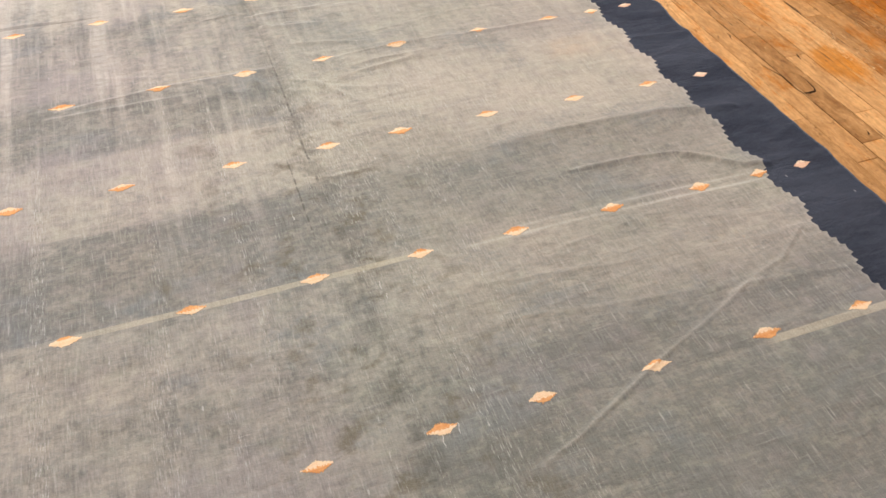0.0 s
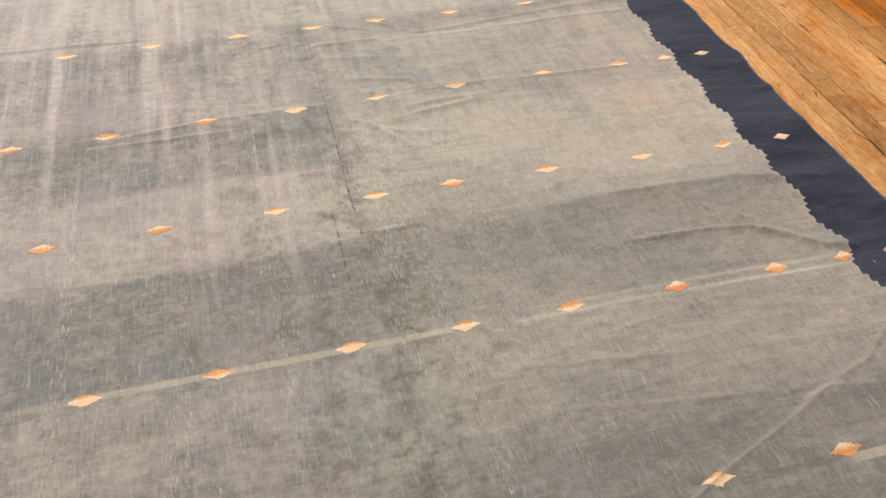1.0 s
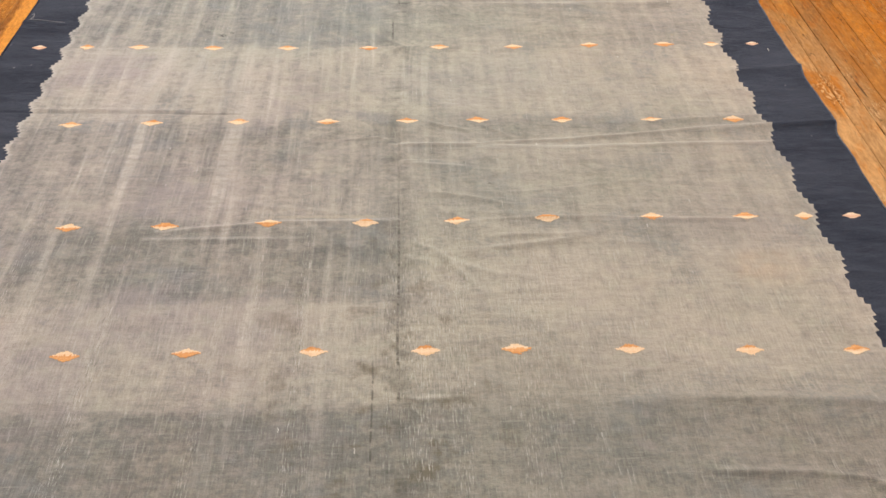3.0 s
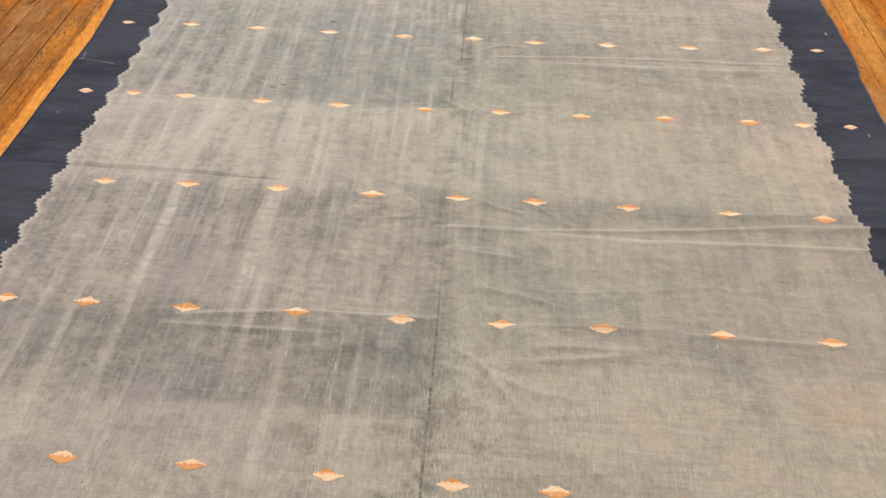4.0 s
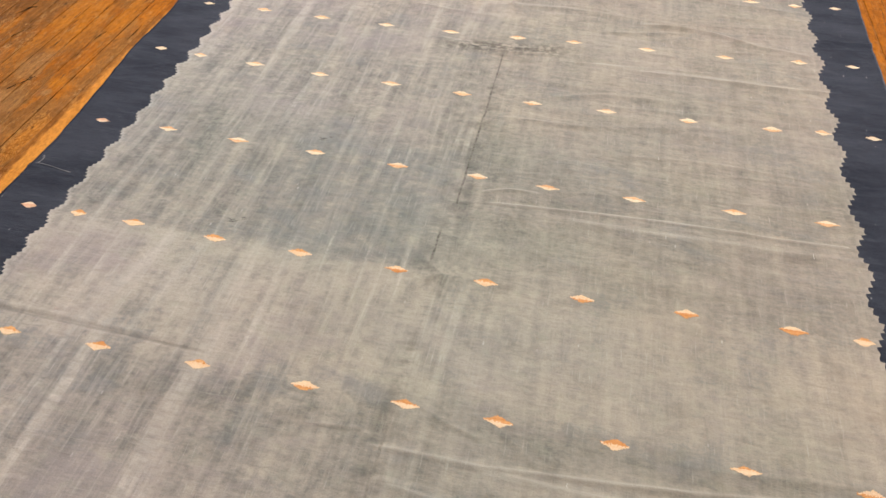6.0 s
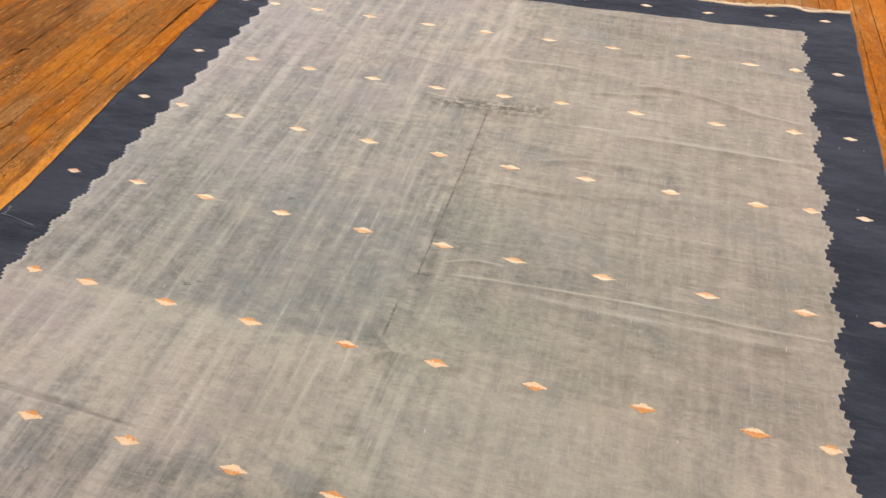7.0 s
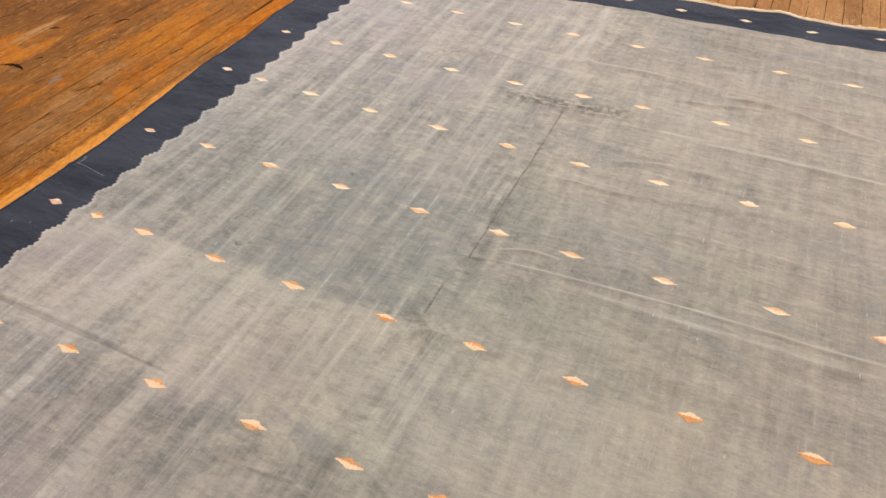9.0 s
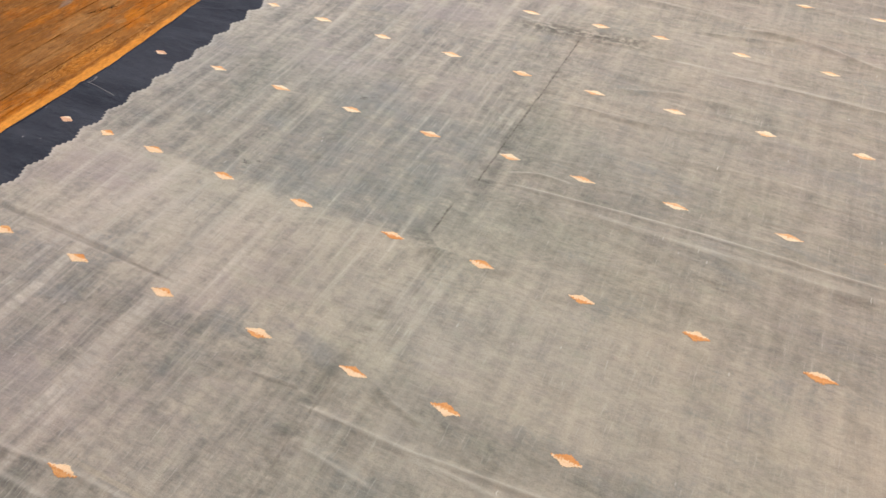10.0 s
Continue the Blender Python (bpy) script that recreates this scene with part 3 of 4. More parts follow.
block("wall_east", (X1, X1 + .2, Y0, Y1, -0.12, CEILING), WALL, "assumed plain cream painted wall beside the floor", "wall")
block("ceiling", (X0 - .2, X1 + .2, Y0 - .2, Y1 + .2, CEILING, CEILING + .2), WHITE, "assumed plain white painted ceiling over the room", "ceiling")

# ---- rug
rug = new("rug")
tagged(rug, "large faded grey-blue flatweave rug with navy border, orange motifs", "rug")

FRONT, BACK, CELL, ROW = -3.60, 2.60, 0.0075, 0.004
SIDE_LEFT, SIDE_RIGHT = 1.50, 1.49
# the right selvedge pulls in and bulges where the creases run out
EDGE_AT = (-3.6, -2.1, -1.93, -1.77, -1.6, -1.35, -1.17, -1.07, -1.0, -0.93, -0.66, -0.57, -0.49, -0.2, 0.09, 0.3, 0.44, 0.6, 0.93, 1.47, 1.7, 1.86, 2.32, 2.7)
EDGE_OUT = (1.490, 1.478, 1.486, 1.480, 1.477, 1.468, 1.462, 1.468, 1.479, 1.460, 1.458, 1.458, 1.476, 1.472, 1.474, 1.470, 1.493, 1.495, 1.485, 1.497, 1.494, 1.500, 1.507, 1.507)
lattice = np.random.RandomState(7).rand(8, 128, 128)


def soft_noise(x, y, layer):
    """Smooth value noise between -1 and 1 with one cell a unit."""
    x, y = np.asarray(x) + 40.0, np.asarray(y) + 40.0
    i, j = np.floor(x).astype(int), np.floor(y).astype(int)
    u, v = x - i, y - j
    u, v = u * u * (3 - 2 * u), v * v * (3 - 2 * v)
    g = lattice[layer]
    a, b = g[i % 128, j % 128], g[(i + 1) % 128, j % 128]
    c, d = g[i % 128, (j + 1) % 128], g[(i + 1) % 128, (j + 1) % 128]
    return 2 * ((a * (1 - u) + b * u) * (1 - v) + (c * (1 - u) + d * u) * v) - 1


# folds and creases: a line on the cloth, how high it stands (m) and how wide (m)
FOLDS = []


def crease(high, wide, *line):
    FOLDS.append((line, high, wide))


crease(0.010, 0.012, (0.66, -1.785), (0.81, -1.792), (0.92, -1.798), (1.034, -1.817), (1.119, -1.867), (1.196, -1.928), (1.27, -1.955))
crease(0.0040, 0.0075, (0.16, -2.635), (0.18, -2.624), (0.315, -2.581), (0.467, -2.513), (0.608, -2.454), (0.798, -2.384), (0.968, -2.314), (1.071, -2.286), (1.20, -2.20))
crease(0.012, 0.030, (0.50, -1.60), (0.70, -1.60), (0.90, -1.605), (1.10, -1.615), (1.34, -1.67))
crease(0.0045, 0.011, (-0.70, -0.995), (-0.37, -0.962), (-0.02, -0.962))
crease(0.004, 0.012, (-0.75, -1.03), (-0.30, -1.035))
crease(0.0055, 0.012, (0.10, -0.978), (0.41, -0.962), (0.60, -0.962), (0.73, -0.975), (1.10, -0.978))
crease(0.006, 0.014, (0.20, -1.03), (0.46, -1.04), (0.60, -1.02))
crease(0.0045, 0.014, (0.03, -1.08), (0.22, -1.17), (0.36, -1.20))
crease(0.005, 0.02, (-0.02, -1.10), (-0.14, -1.00))
crease(0.008, 0.011, (-0.08, -0.608), (0.24, -0.610), (0.48, -0.587), (0.72, -0.569), (0.96, -0.537), (1.20, -0.520), (1.46, -0.515))
crease(0.0065, 0.012, (0.22, -0.620), (0.50, -0.624), (0.80, -0.626), (1.00, -0.618), (1.22, -0.614))
crease(0.005, 0.016, (0.75, -0.50), (1.00, -0.48), (1.25, -0.46))
crease(0.005, 0.012, (0.22, -0.49), (0.31, -0.54), (0.38, -0.60))
crease(0.005, 0.012, (-0.01, -0.70), (0.2, -0.72))
crease(-0.0036, 0.006, (-1.45, -0.407), (-1.25, -0.405), (-1.04, -0.411), (-0.82, -0.418), (-0.55, -0.434))
crease(0.0030, 0.008, (-1.25, -0.390), (-1.04, -0.395), (-0.70, -0.410))
crease(0.0065, 0.007, (0.01, 0.318), (0.09, 0.345), (0.166, 0.352), (0.308, 0.362), (0.482, 0.373), (0.65, 0.380), (0.82, 0.377), (0.972, 0.373), (1.20, 0.380))
crease(-0.0065, 0.006, (-0.02, 0.320), (0.02, 0.326), (0.08, 0.338))
crease(0.006, 0.010, (0.05, 0.397), (0.14, 0.424), (0.23, 0.428))
crease(0.0085, 0.028, (0.25, 0.315), (0.49, 0.306), (0.74, 0.308), (0.98, 0.308), (1.30, 0.32))
crease(0.008, 0.015, (-0.32, 1.36), (-0.13, 1.32), (0.0, 1.31), (0.24, 1.33))
crease(0.007, 0.018, (-0.20, 1.72), (0.19, 1.75), (0.69, 1.70), (0.95, 1.61))
crease(0.010, 0.017, (0.48, 1.27), (0.72, 1.28), (1.01, 1.28), (1.30, 1.29))
crease(0.006, 0.022, (0.30, 0.99), (0.75, 1.02), (1.20, 1.03))
crease(0.006, 0.020, (0.01, 0.83), (0.28, 0.85), (0.48, 0.87), (0.67, 0.91))
crease(0.005, 0.018, (-0.60, 1.66), (-0.20, 1.61), (0.0, 1.60))
crease(0.006, 0.025, (0.35, 2.18), (0.8, 2.15), (1.2, 2.10))
crease(-0.0035, 0.007, (-0.035, -0.48), (-0.02, -0.75), (-0.012, -0.96), (-0.018, -1.2), (-0.01, -1.50), (-0.02, -1.72))
crease(-0.003, 0.007, (-0.015, 1.31), (-0.038, 1.10), (-0.030, 0.90), (-0.019, 0.72))
crease(-0.0018, 0.006, (-0.022, 0.66), (-0.030, 0.45), (-0.032, 0.32))
crease(-0.0035, 0.006, (-0.046, 0.19), (-0.050, 0.04))
crease(-0.0025, 0.006, (-0.09, -1.20), (-0.10, -1.50), (-0.10, -1.80))
crease(0.004, 0.010, (-1.55, 0.19), (-1.32, 0.17))
crease(0.007, 0.010, (-0.01, -1.04), (0.09, -1.09), (0.16, -1.18), (0.21, -1.24))
crease(0.007, 0.014, (0.19, -1.085), (0.33, -1.075), (0.54, -1.045))
crease(0.007, 0.011, (-0.11, -0.98), (-0.07, -1.10), (-0.02, -1.18))
crease(0.0025, 0.012, (-0.60, -0.84), (-0.41, -0.89), (-0.17, -0.925))
crease(0.005, 0.012, (0.03, -0.83), (0.18, -0.86), (0.34, -0.905))
crease(0.006, 0.011, (-0.10, -1.55), (-0.04, -1.57), (0.02, -1.58), (0.12, -1.575))
crease(0.006, 0.009, (0.05, -0.475), (0.13, -0.515), (0.23, -0.54))
crease(0.005, 0.009, (-0.04, -0.69), (0.05, -0.695), (0.14, -0.69))
crease(0.005, 0.009, (-0.24, -0.585), (-0.15, -0.575), (-0.08, -0.57), (-0.04, -0.605))
crease(0.008, 0.014, (0.14, 1.785), (0.24, 1.775), (0.47, 1.755))
crease(0.008, 0.014, (0.28, 1.595), (0.38, 1.575), (0.70, 1.635))
crease(0.010, 0.014, (0.53, 1.685), (0.71, 1.675), (0.90, 1.625), (1.03, 1.575), (1.22, 1.55))
crease(0.007, 0.014, (0.08, 0.835), (0.29, 0.835), (0.44, 0.855))
crease(0.008, 0.014, (0.42, 1.935), (0.64, 1.99))
crease(0.009, 0.022, (-0.10, 2.36), (-0.065, 1.98), (-0.055, 1.75), (-0.06, 1.52))
crease(0.006, 0.016, (0.15, 0.995), (0.40, 1.07), (0.68, 1.075))
crease(0.009, 0.014, (-0.05, 2.28), (0.21, 2.34), (0.50, 2.30), (0.8, 2.31))
crease(0.008, 0.016, (-0.9, 2.30), (-0.6, 2.27), (-0.3, 2.31))
crease(0.006, 0.014, (0.70, 2.02), (0.95, 1.97), (1.20, 1.95))
crease(0.005, 0.014, (0.45, 0.70), (0.80, 0.72), (1.15, 0.70))
crease(0.009, 0.020, (0.95, -0.56), (1.20, -0.53), (1.50, -0.515))
crease(0.014, 0.035, (1.22, -0.20), (1.50, -0.17))
crease(0.010, 0.03, (1.25, -1.20), (1.46, -1.22))
crease(0.008, 0.03, (1.24, -1.93), (1.47, -1.96))
crease(0.010, 0.02, (1.30, 1.70), (1.50, 1.72))
crease(0.007, 0.02, (1.26, 0.42), (1.47, 0.43))


def lift(x, y):
    """Height of the cloth's upper side."""
    x, y = np.asarray(x, float), np.asarray(y, float)
    z = 0.0005 + 0.0022 * soft_noise(x * 2.3, y * 2.9, 0) + 0.0011 * soft_noise(x * 7.0, y * 9.0, 1)
    z = z + 0.0028 * soft_noise(x * 2.2, y * 15.0, 2) * np.clip(0.45 + 0.8 * x, 0.25, 1.0) + 0.009 * np.clip((y - 2.38) / 0.22, 0, 1) * np.clip(0.4 + soft_noise(x * 3.3, 2.0, 7), 0, 2)
    far = np.clip((y - 0.1) / 0.8, 0, 1) * np.clip((x + 0.3) / 0.5, 0, 1)
    half = np.clip((x + 0.25) / 0.4, 0, 1) * np.clip((1.35 - x) / 0.2, 0, 1)
    crest = (1 - np.abs(soft_noise(x * 1.3 + y * 1.7, y * 7.5 + x * 1.1, 3))) ** 5 + 0.6 * (1 - np.abs(soft_noise(x * 2.1 - y * 1.3, y * 13.0 - x * 1.4, 1))) ** 5
    z = z + 0.0066 * half * (0.62 + 0.38 * far) * np.clip(0.5 + 0.8 * soft_noise(x * 1.9, y * 2.3, 7), 0, 1.2) * crest
    z = z + 0.0042 * far * soft_noise(x * 1.6 + y * 2.0, y * 11.0 + x * 1.5, 4) + 0.0016 * far * soft_noise(x * 5.0, y * 27.0, 5)
    rim = np.clip((np.abs(x) - 1.22) / 0.1, 0, 1)
    z = z + 0.003 * rim * soft_noise(x * 3.0, y * 17.0 + x * 4.0, 6) + 0.0065 * rim * np.clip(0.4 + soft_noise(x * 2.0, y * 1.4, 2), 0, 1.2) * (1 - np.abs(soft_noise(x * 2.2 + y * 1.1, y * 5.3 - x * 2.0, 0))) ** 6
    z = z + 0.010 * np.clip((y - 2.3) / 0.2, 0, 1) * soft_noise(x * 9.0, y * 6.0 + x * 3.0, 2)
    for line, high, wide in FOLDS:
        best, along, run = np.full(x.shape, 9.0), np.zeros(x.shape), 0.0
        for (ax, ay), (bx, by) in zip(line, line[1:]):
            dx, dy = bx - ax, by - ay
            size = math.hypot(dx, dy)
            t = np.clip(((x - ax) * dx + (y - ay) * dy) / (size * size), 0, 1)
            off = np.hypot(x - ax - t * dx, y - ay - t * dy)
            along = np.where(off < best, run + t * size, along)
            best = np.minimum(best, off)
            run += size
        wave = 1 + 0.25 * soft_noise(x * 6.0, y * 6.0, 3)
        fade = min(0.12, 0.3 * run)
        if abs(line[0][0]) < 1.2:
            wave = wave * np.clip(along / fade + 0.1, 0, 1)
        if abs(line[-1][0]) < 1.2:
            wave = wave * np.clip((run - along) / fade + 0.1, 0, 1)
        z = z + high * wave * (0.55 * np.exp(-((best / wide) ** 2)) + 0.6 * np.exp(-np.sqrt((best / wide) ** 2 * 4 + 0.04) + 0.2))
    return z


def warp_cloth(s, v):
    """The rug is out of square: from even cloth to the floor."""
    s, v = np.asarray(s, float), np.asarray(v, float)
    grow_left = np.interp(v, [-3.6, -0.1, 0.5, 1.0, 2.1, 2.6], [1.0, 1.0, 1.008, 1.022, 1.045, 1.06])
    grow_right = np.interp(v, [-3.6, -2.2, -1.6, -1.0, 0.0, 1.0, 2.6], [1.0, 0.992, 0.990, 0.982, 0.980, 1.002, 1.014])
    outer = np.clip((np.abs(s) - 1.2) / 0.3, 0, 1)
    pull = np.interp(v, EDGE_AT, EDGE_OUT) - SIDE_RIGHT * grow_right
    x = s * np.where(s < 0, grow_left, grow_right) + outer * np.where(s < 0, 0.011 * soft_noise(v * 3.1, -9.0, 4) + np.interp(v, [-0.3, 0.0, 0.35, 0.7, 1.0, 1.3, 1.9], [0.0, 0.011, 0.021, 0.013, 0.002, 0.009, 0.006]), pull + 0.002 * soft_noise(v * 9.0, 9.0, 4))
    y = v + np.clip(v / 2.6, 0, 1) ** 2 * (0.055 * s - 0.01) + 0.006 * soft_noise(s * 1.9, v * 1.3, 5) + np.clip((v - 2.2) / 0.4, 0, 1) * (0.026 * soft_noise(s * 2.3, 0.0, 6) + 0.008 * soft_noise(s * 7.0, 5.0, 6))
    return x, y


# pale lines on the creases, part wear, part painted highlight: how much, how wide (m)
PAINTED_PALE = []


def paint_pale(much, wide, *line):
    PAINTED_PALE.append((line, much, wide))


paint_pale(0.40, 0.020, (-0.935, -0.41), (-0.90, -0.22), (-0.85, -0.03))
paint_pale(0.30, 0.014, (-0.80, -0.40), (-0.76, -0.15), (-0.73, 0.02))
paint_pale(0.30, 0.016, (-0.62, -0.38), (-0.60, -0.10), (-0.57, 0.02))
paint_pale(0.30, 0.0050, (0.20, -2.62), (0.315, -2.581), (0.467, -2.513), (0.608, -2.454), (0.798, -2.384), (0.968, -2.314), (1.071, -2.286))
paint_pale(0.5, 0.007, (0.86, -2.345), (0.97, -2.325))
paint_pale(0.55, 0.006, (-0.72, -0.99), (-0.37, -0.957), (-0.02, -0.957))
paint_pale(0.45, 0.006, (-0.75, -1.022), (-0.30, -1.027))
paint_pale(0.40, 0.005, (0.16, -0.977), (0.25, -0.979), (0.36, -0.975))
paint_pale(0.30, 0.006, (0.52, -0.972), (0.60, -0.972), (0.68, -0.966))
paint_pale(0.30, 0.006, (0.82, -0.970), (0.90, -0.974), (0.97, -0.976))
paint_pale(0.65, 0.008, (0.24, -0.622), (0.40, -0.626), (0.57, -0.625), (0.80, -0.625), (1.00, -0.618), (1.21, -0.613))
paint_pale(0.50, 0.006, (-0.05, -0.608), (0.10, -0.610), (0.24, -0.608), (0.48, -0.587), (0.72, -0.567), (0.96, -0.538), (1.22, -0.522))
paint_pale(0.4, 0.006, (0.02, -0.70), (0.18, -0.715))
paint_pale(0.35, 0.006, (0.00, -1.10), (0.14, -1.13), (0.30, -1.20))
paint_pale(0.85, 0.0055, (0.09, 0.345), (0.166, 0.352), (0.308, 0.362), (0.482, 0.373), (0.65, 0.380), (0.82, 0.377), (0.972, 0.373), (1.20, 0.380))
paint_pale(0.5, 0.0045, (0.05, 0.400), (0.14, 0.428), (0.23, 0.432))
paint_pale(0.32, 0.016, (0.36, 0.318), (0.49, 0.311), (0.66, 0.314), (0.82, 0.314), (1.05, 0.318))
paint_pale(0.4, 0.007, (-0.30, 1.385), (-0.13, 1.345))
paint_pale(0.28, 0.006, (0.08, -1.08), (0.155, -1.17), (0.20, -1.225))
paint_pale(0.4, 0.006, (-0.07, -1.11), (-0.03, -1.165))
paint_pale(0.15, 0.006, (-0.58, -0.845), (-0.41, -0.893), (-0.18, -0.925))
paint_pale(0.4, 0.006, (-0.06, -1.572), (0.00, -1.58), (0.10, -1.575))
paint_pale(0.35, 0.010, (0.54, 1.690), (0.71, 1.680), (0.90, 1.630), (1.20, 1.555))
paint_pale(0.4, 0.009, (0.36, 1.305), (0.62, 1.305), (1.03, 1.31), (1.22, 1.26))
paint_pale(0.45, 0.022, (-0.11, 2.33), (-0.09, 2.0), (-0.085, 1.75), (-0.10, 1.50))
paint_pale(0.4, 0.014, (-0.07, 2.22), (-0.12, 2.00), (-0.19, 1.63), (-0.22, 1.42))
paint_pale(0.3, 0.016, (-0.30, 2.30), (-0.31, 1.95), (-0.34, 1.60))
paint_pale(0.35, 0.009, (-0.03, 2.285), (0.21, 2.345), (0.48, 2.305))
paint_pale(0.4, 0.008, (-0.30, 1.75), (0.10, 1.77), (0.45, 1.75))
paint_pale(0.35, 0.009, (0.55, 1.29), (0.80, 1.30), (1.20, 1.30))
paint_pale(0.5, 0.005, (0.45, -1.945), (0.80, -1.952), (1.20, -1.967))
paint_pale(0.7, 0.005, (0.30, -1.970), (0.80, -1.982), (1.23, -2.000))


def paled(x, y):
    """How pale the cloth is along the creases, by wear and painted highlight, 0 to 1."""
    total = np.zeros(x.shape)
    for line, much, wide in PAINTED_PALE:
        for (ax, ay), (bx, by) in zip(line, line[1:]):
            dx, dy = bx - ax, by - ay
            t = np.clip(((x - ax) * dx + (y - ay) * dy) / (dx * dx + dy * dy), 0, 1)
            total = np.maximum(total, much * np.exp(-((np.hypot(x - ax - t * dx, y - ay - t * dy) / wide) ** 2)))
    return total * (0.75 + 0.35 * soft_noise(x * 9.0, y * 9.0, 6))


def teeth(v, period, phase, deep, steps, hook):
    """A stepped zigzag, as woven: 0 to deep in even steps, each with a pointed corner."""
    t = ((v - phase) / period) % 1.0
    level = (1 - np.abs(2 * t - 1)) * (steps + 0.7)
    into = level - np.floor(level)
    return deep * np.minimum(np.floor(level), steps) / steps + hook * (1 - np.clip(into * 1.9, 0, 1))


ns = round((SIDE_LEFT + SIDE_RIGHT) / CELL)
nv = round((BACK - FRONT) / ROW)
across, along = -SIDE_LEFT + CELL * np.arange(ns + 1), FRONT + ROW * np.arange(nv + 1)
S, V = np.meshgrid(across, along)
FIELD_FRONT, FIELD_BACK = -3.38, 2.38
near = 0.02 * np.clip((along - 0.2) / 0.8, 0, 1)
EDGE_L = -1.265 + near - teeth(along, 0.115, 0.162, 0.024, 3, 0.0065)
EDGE_R = 1.242 + np.where(along > 0.06, teeth(along, 0.206, -0.043, 0.031, 3, 0.0055), teeth(along, 0.198, -0.039, 0.026, 3, 0.0055))
COL_L, COL_R = round((-1.272 + SIDE_LEFT) / CELL), round((1.258 + SIDE_LEFT) / CELL)
for column, line in ((COL_L, EDGE_L), (COL_R, EDGE_R)):
    pull = 1 - np.clip(np.abs(across - across[column]) / 0.12, 0, 1)
    S = S + (line - across[column])[:, None] * pull[None, :]
PX, PY = warp_cloth(S, V)
PZ = lift(PX, PY)
inside = np.zeros((nv, ns), bool)
inside[round((FIELD_FRONT - FRONT) / ROW):round((FIELD_BACK - FRONT) / ROW), COL_L:COL_R] = True


def pale_edge(s, v):
    """Threads worn light where the field meets the border, most on the one side."""
    rows = np.clip(np.round((v - FRONT) / ROW).astype(int), 0, nv)
    left, right = s - EDGE_L[rows], EDGE_R[rows] - s
    return 0.55 * np.clip(1 - left / 0.020, 0, 1) + 0.22 * np.clip(1 - right / 0.014, 0, 1)


# tuned hue correction: how much redder and bluer the cloth is, on a coarse grid from one side to the other (columns)
# and along (rows)
GAIN_X, GAIN_Y = (-1.1, -0.5, 0.0, 0.5, 1.1), (-2.6, -2.0, -1.5, -1.0, -0.5, 0.0, 0.5, 1.2, 2.2)
RED_GAIN = (
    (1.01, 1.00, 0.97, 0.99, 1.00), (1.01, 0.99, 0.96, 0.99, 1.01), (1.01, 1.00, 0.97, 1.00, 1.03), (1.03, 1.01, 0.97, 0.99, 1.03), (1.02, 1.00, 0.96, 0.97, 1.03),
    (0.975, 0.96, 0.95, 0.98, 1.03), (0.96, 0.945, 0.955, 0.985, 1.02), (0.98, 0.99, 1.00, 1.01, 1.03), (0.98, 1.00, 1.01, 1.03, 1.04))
BLUE_GAIN = (
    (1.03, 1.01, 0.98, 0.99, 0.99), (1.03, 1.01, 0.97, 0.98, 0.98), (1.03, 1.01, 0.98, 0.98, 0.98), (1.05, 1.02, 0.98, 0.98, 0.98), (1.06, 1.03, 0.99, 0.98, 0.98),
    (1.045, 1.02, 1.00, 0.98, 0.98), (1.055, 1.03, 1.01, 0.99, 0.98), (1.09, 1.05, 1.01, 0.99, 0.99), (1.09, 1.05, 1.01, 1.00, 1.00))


def hue_gain(x, y, table):
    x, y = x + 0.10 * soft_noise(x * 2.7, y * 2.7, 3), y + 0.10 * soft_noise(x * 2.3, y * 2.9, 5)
    columns = [np.interp(y, GAIN_Y, [row[k] for row in table]) for k in range(5)]
    u = np.interp(x, GAIN_X, range(5))
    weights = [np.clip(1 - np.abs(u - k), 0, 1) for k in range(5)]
    return sum(w * c for w, c in zip(weights, columns)) + 0.022 * soft_noise(x * 4.1, y * 4.7, 2 if table is RED_GAIN else 4)


def cloth_piece(name, cells, material, label):
    """The cells of the cloth, with a turned-down edge round the rug's outside."""
    index = -np.ones((nv + 1, ns + 1), int)
    jj, ii = np.nonzero(cells)
    for dj in (0, 1):
        for di in (0, 1):
            index[jj + dj, ii + di] = 0
    used = index == 0
    index[used] = np.arange(used.sum())
    verts = np.column_stack((PX[used], PY[used], PZ[used])).tolist()
    faces = np.column_stack((index[jj, ii], index[jj, ii + 1], index[jj + 1, ii + 1], index[jj + 1, ii])).tolist()
    rim = [(0, i) for i in range(ns + 1)] + [(j, ns) for j in range(1, nv + 1)] + [(nv, i) for i in range(ns - 1, -1, -1)] + [(j, 0) for j in range(nv - 1, 0, -1)]
    if all(cells[min(j, nv - 1), min(i, ns - 1)] for j, i in rim):
        first = len(verts)
        verts += [[PX[j, i], PY[j, i], FLOOR_Z + 0.0005] for j, i in rim]
        n = len(rim)
        faces += [(int(index[rim[k]]), first + k, first + (k + 1) % n, int(index[rim[(k + 1) % n]])) for k in range(n)]
    me = mesh_from(name, verts, faces, material, True)
    # paleness: creases with their painted highlights, and the field's light edge
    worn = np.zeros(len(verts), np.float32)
    worn[:used.sum()] = np.maximum(paled(PX[used], PY[used]), pale_edge(S[used], V[used]))
    me.attributes.new("paled", "FLOAT", "POINT").data.foreach_set("value", worn)
    for key, table in (("red_gain", RED_GAIN), ("blue_gain", BLUE_GAIN)):
        gain = np.ones(len(verts), np.float32)
        gain[:used.sum()] = hue_gain(PX[used], PY[used], table)
        me.attributes.new(key, "FLOAT", "POINT").data.foreach_set("value", gain)
    return part(name, me, rug, label)


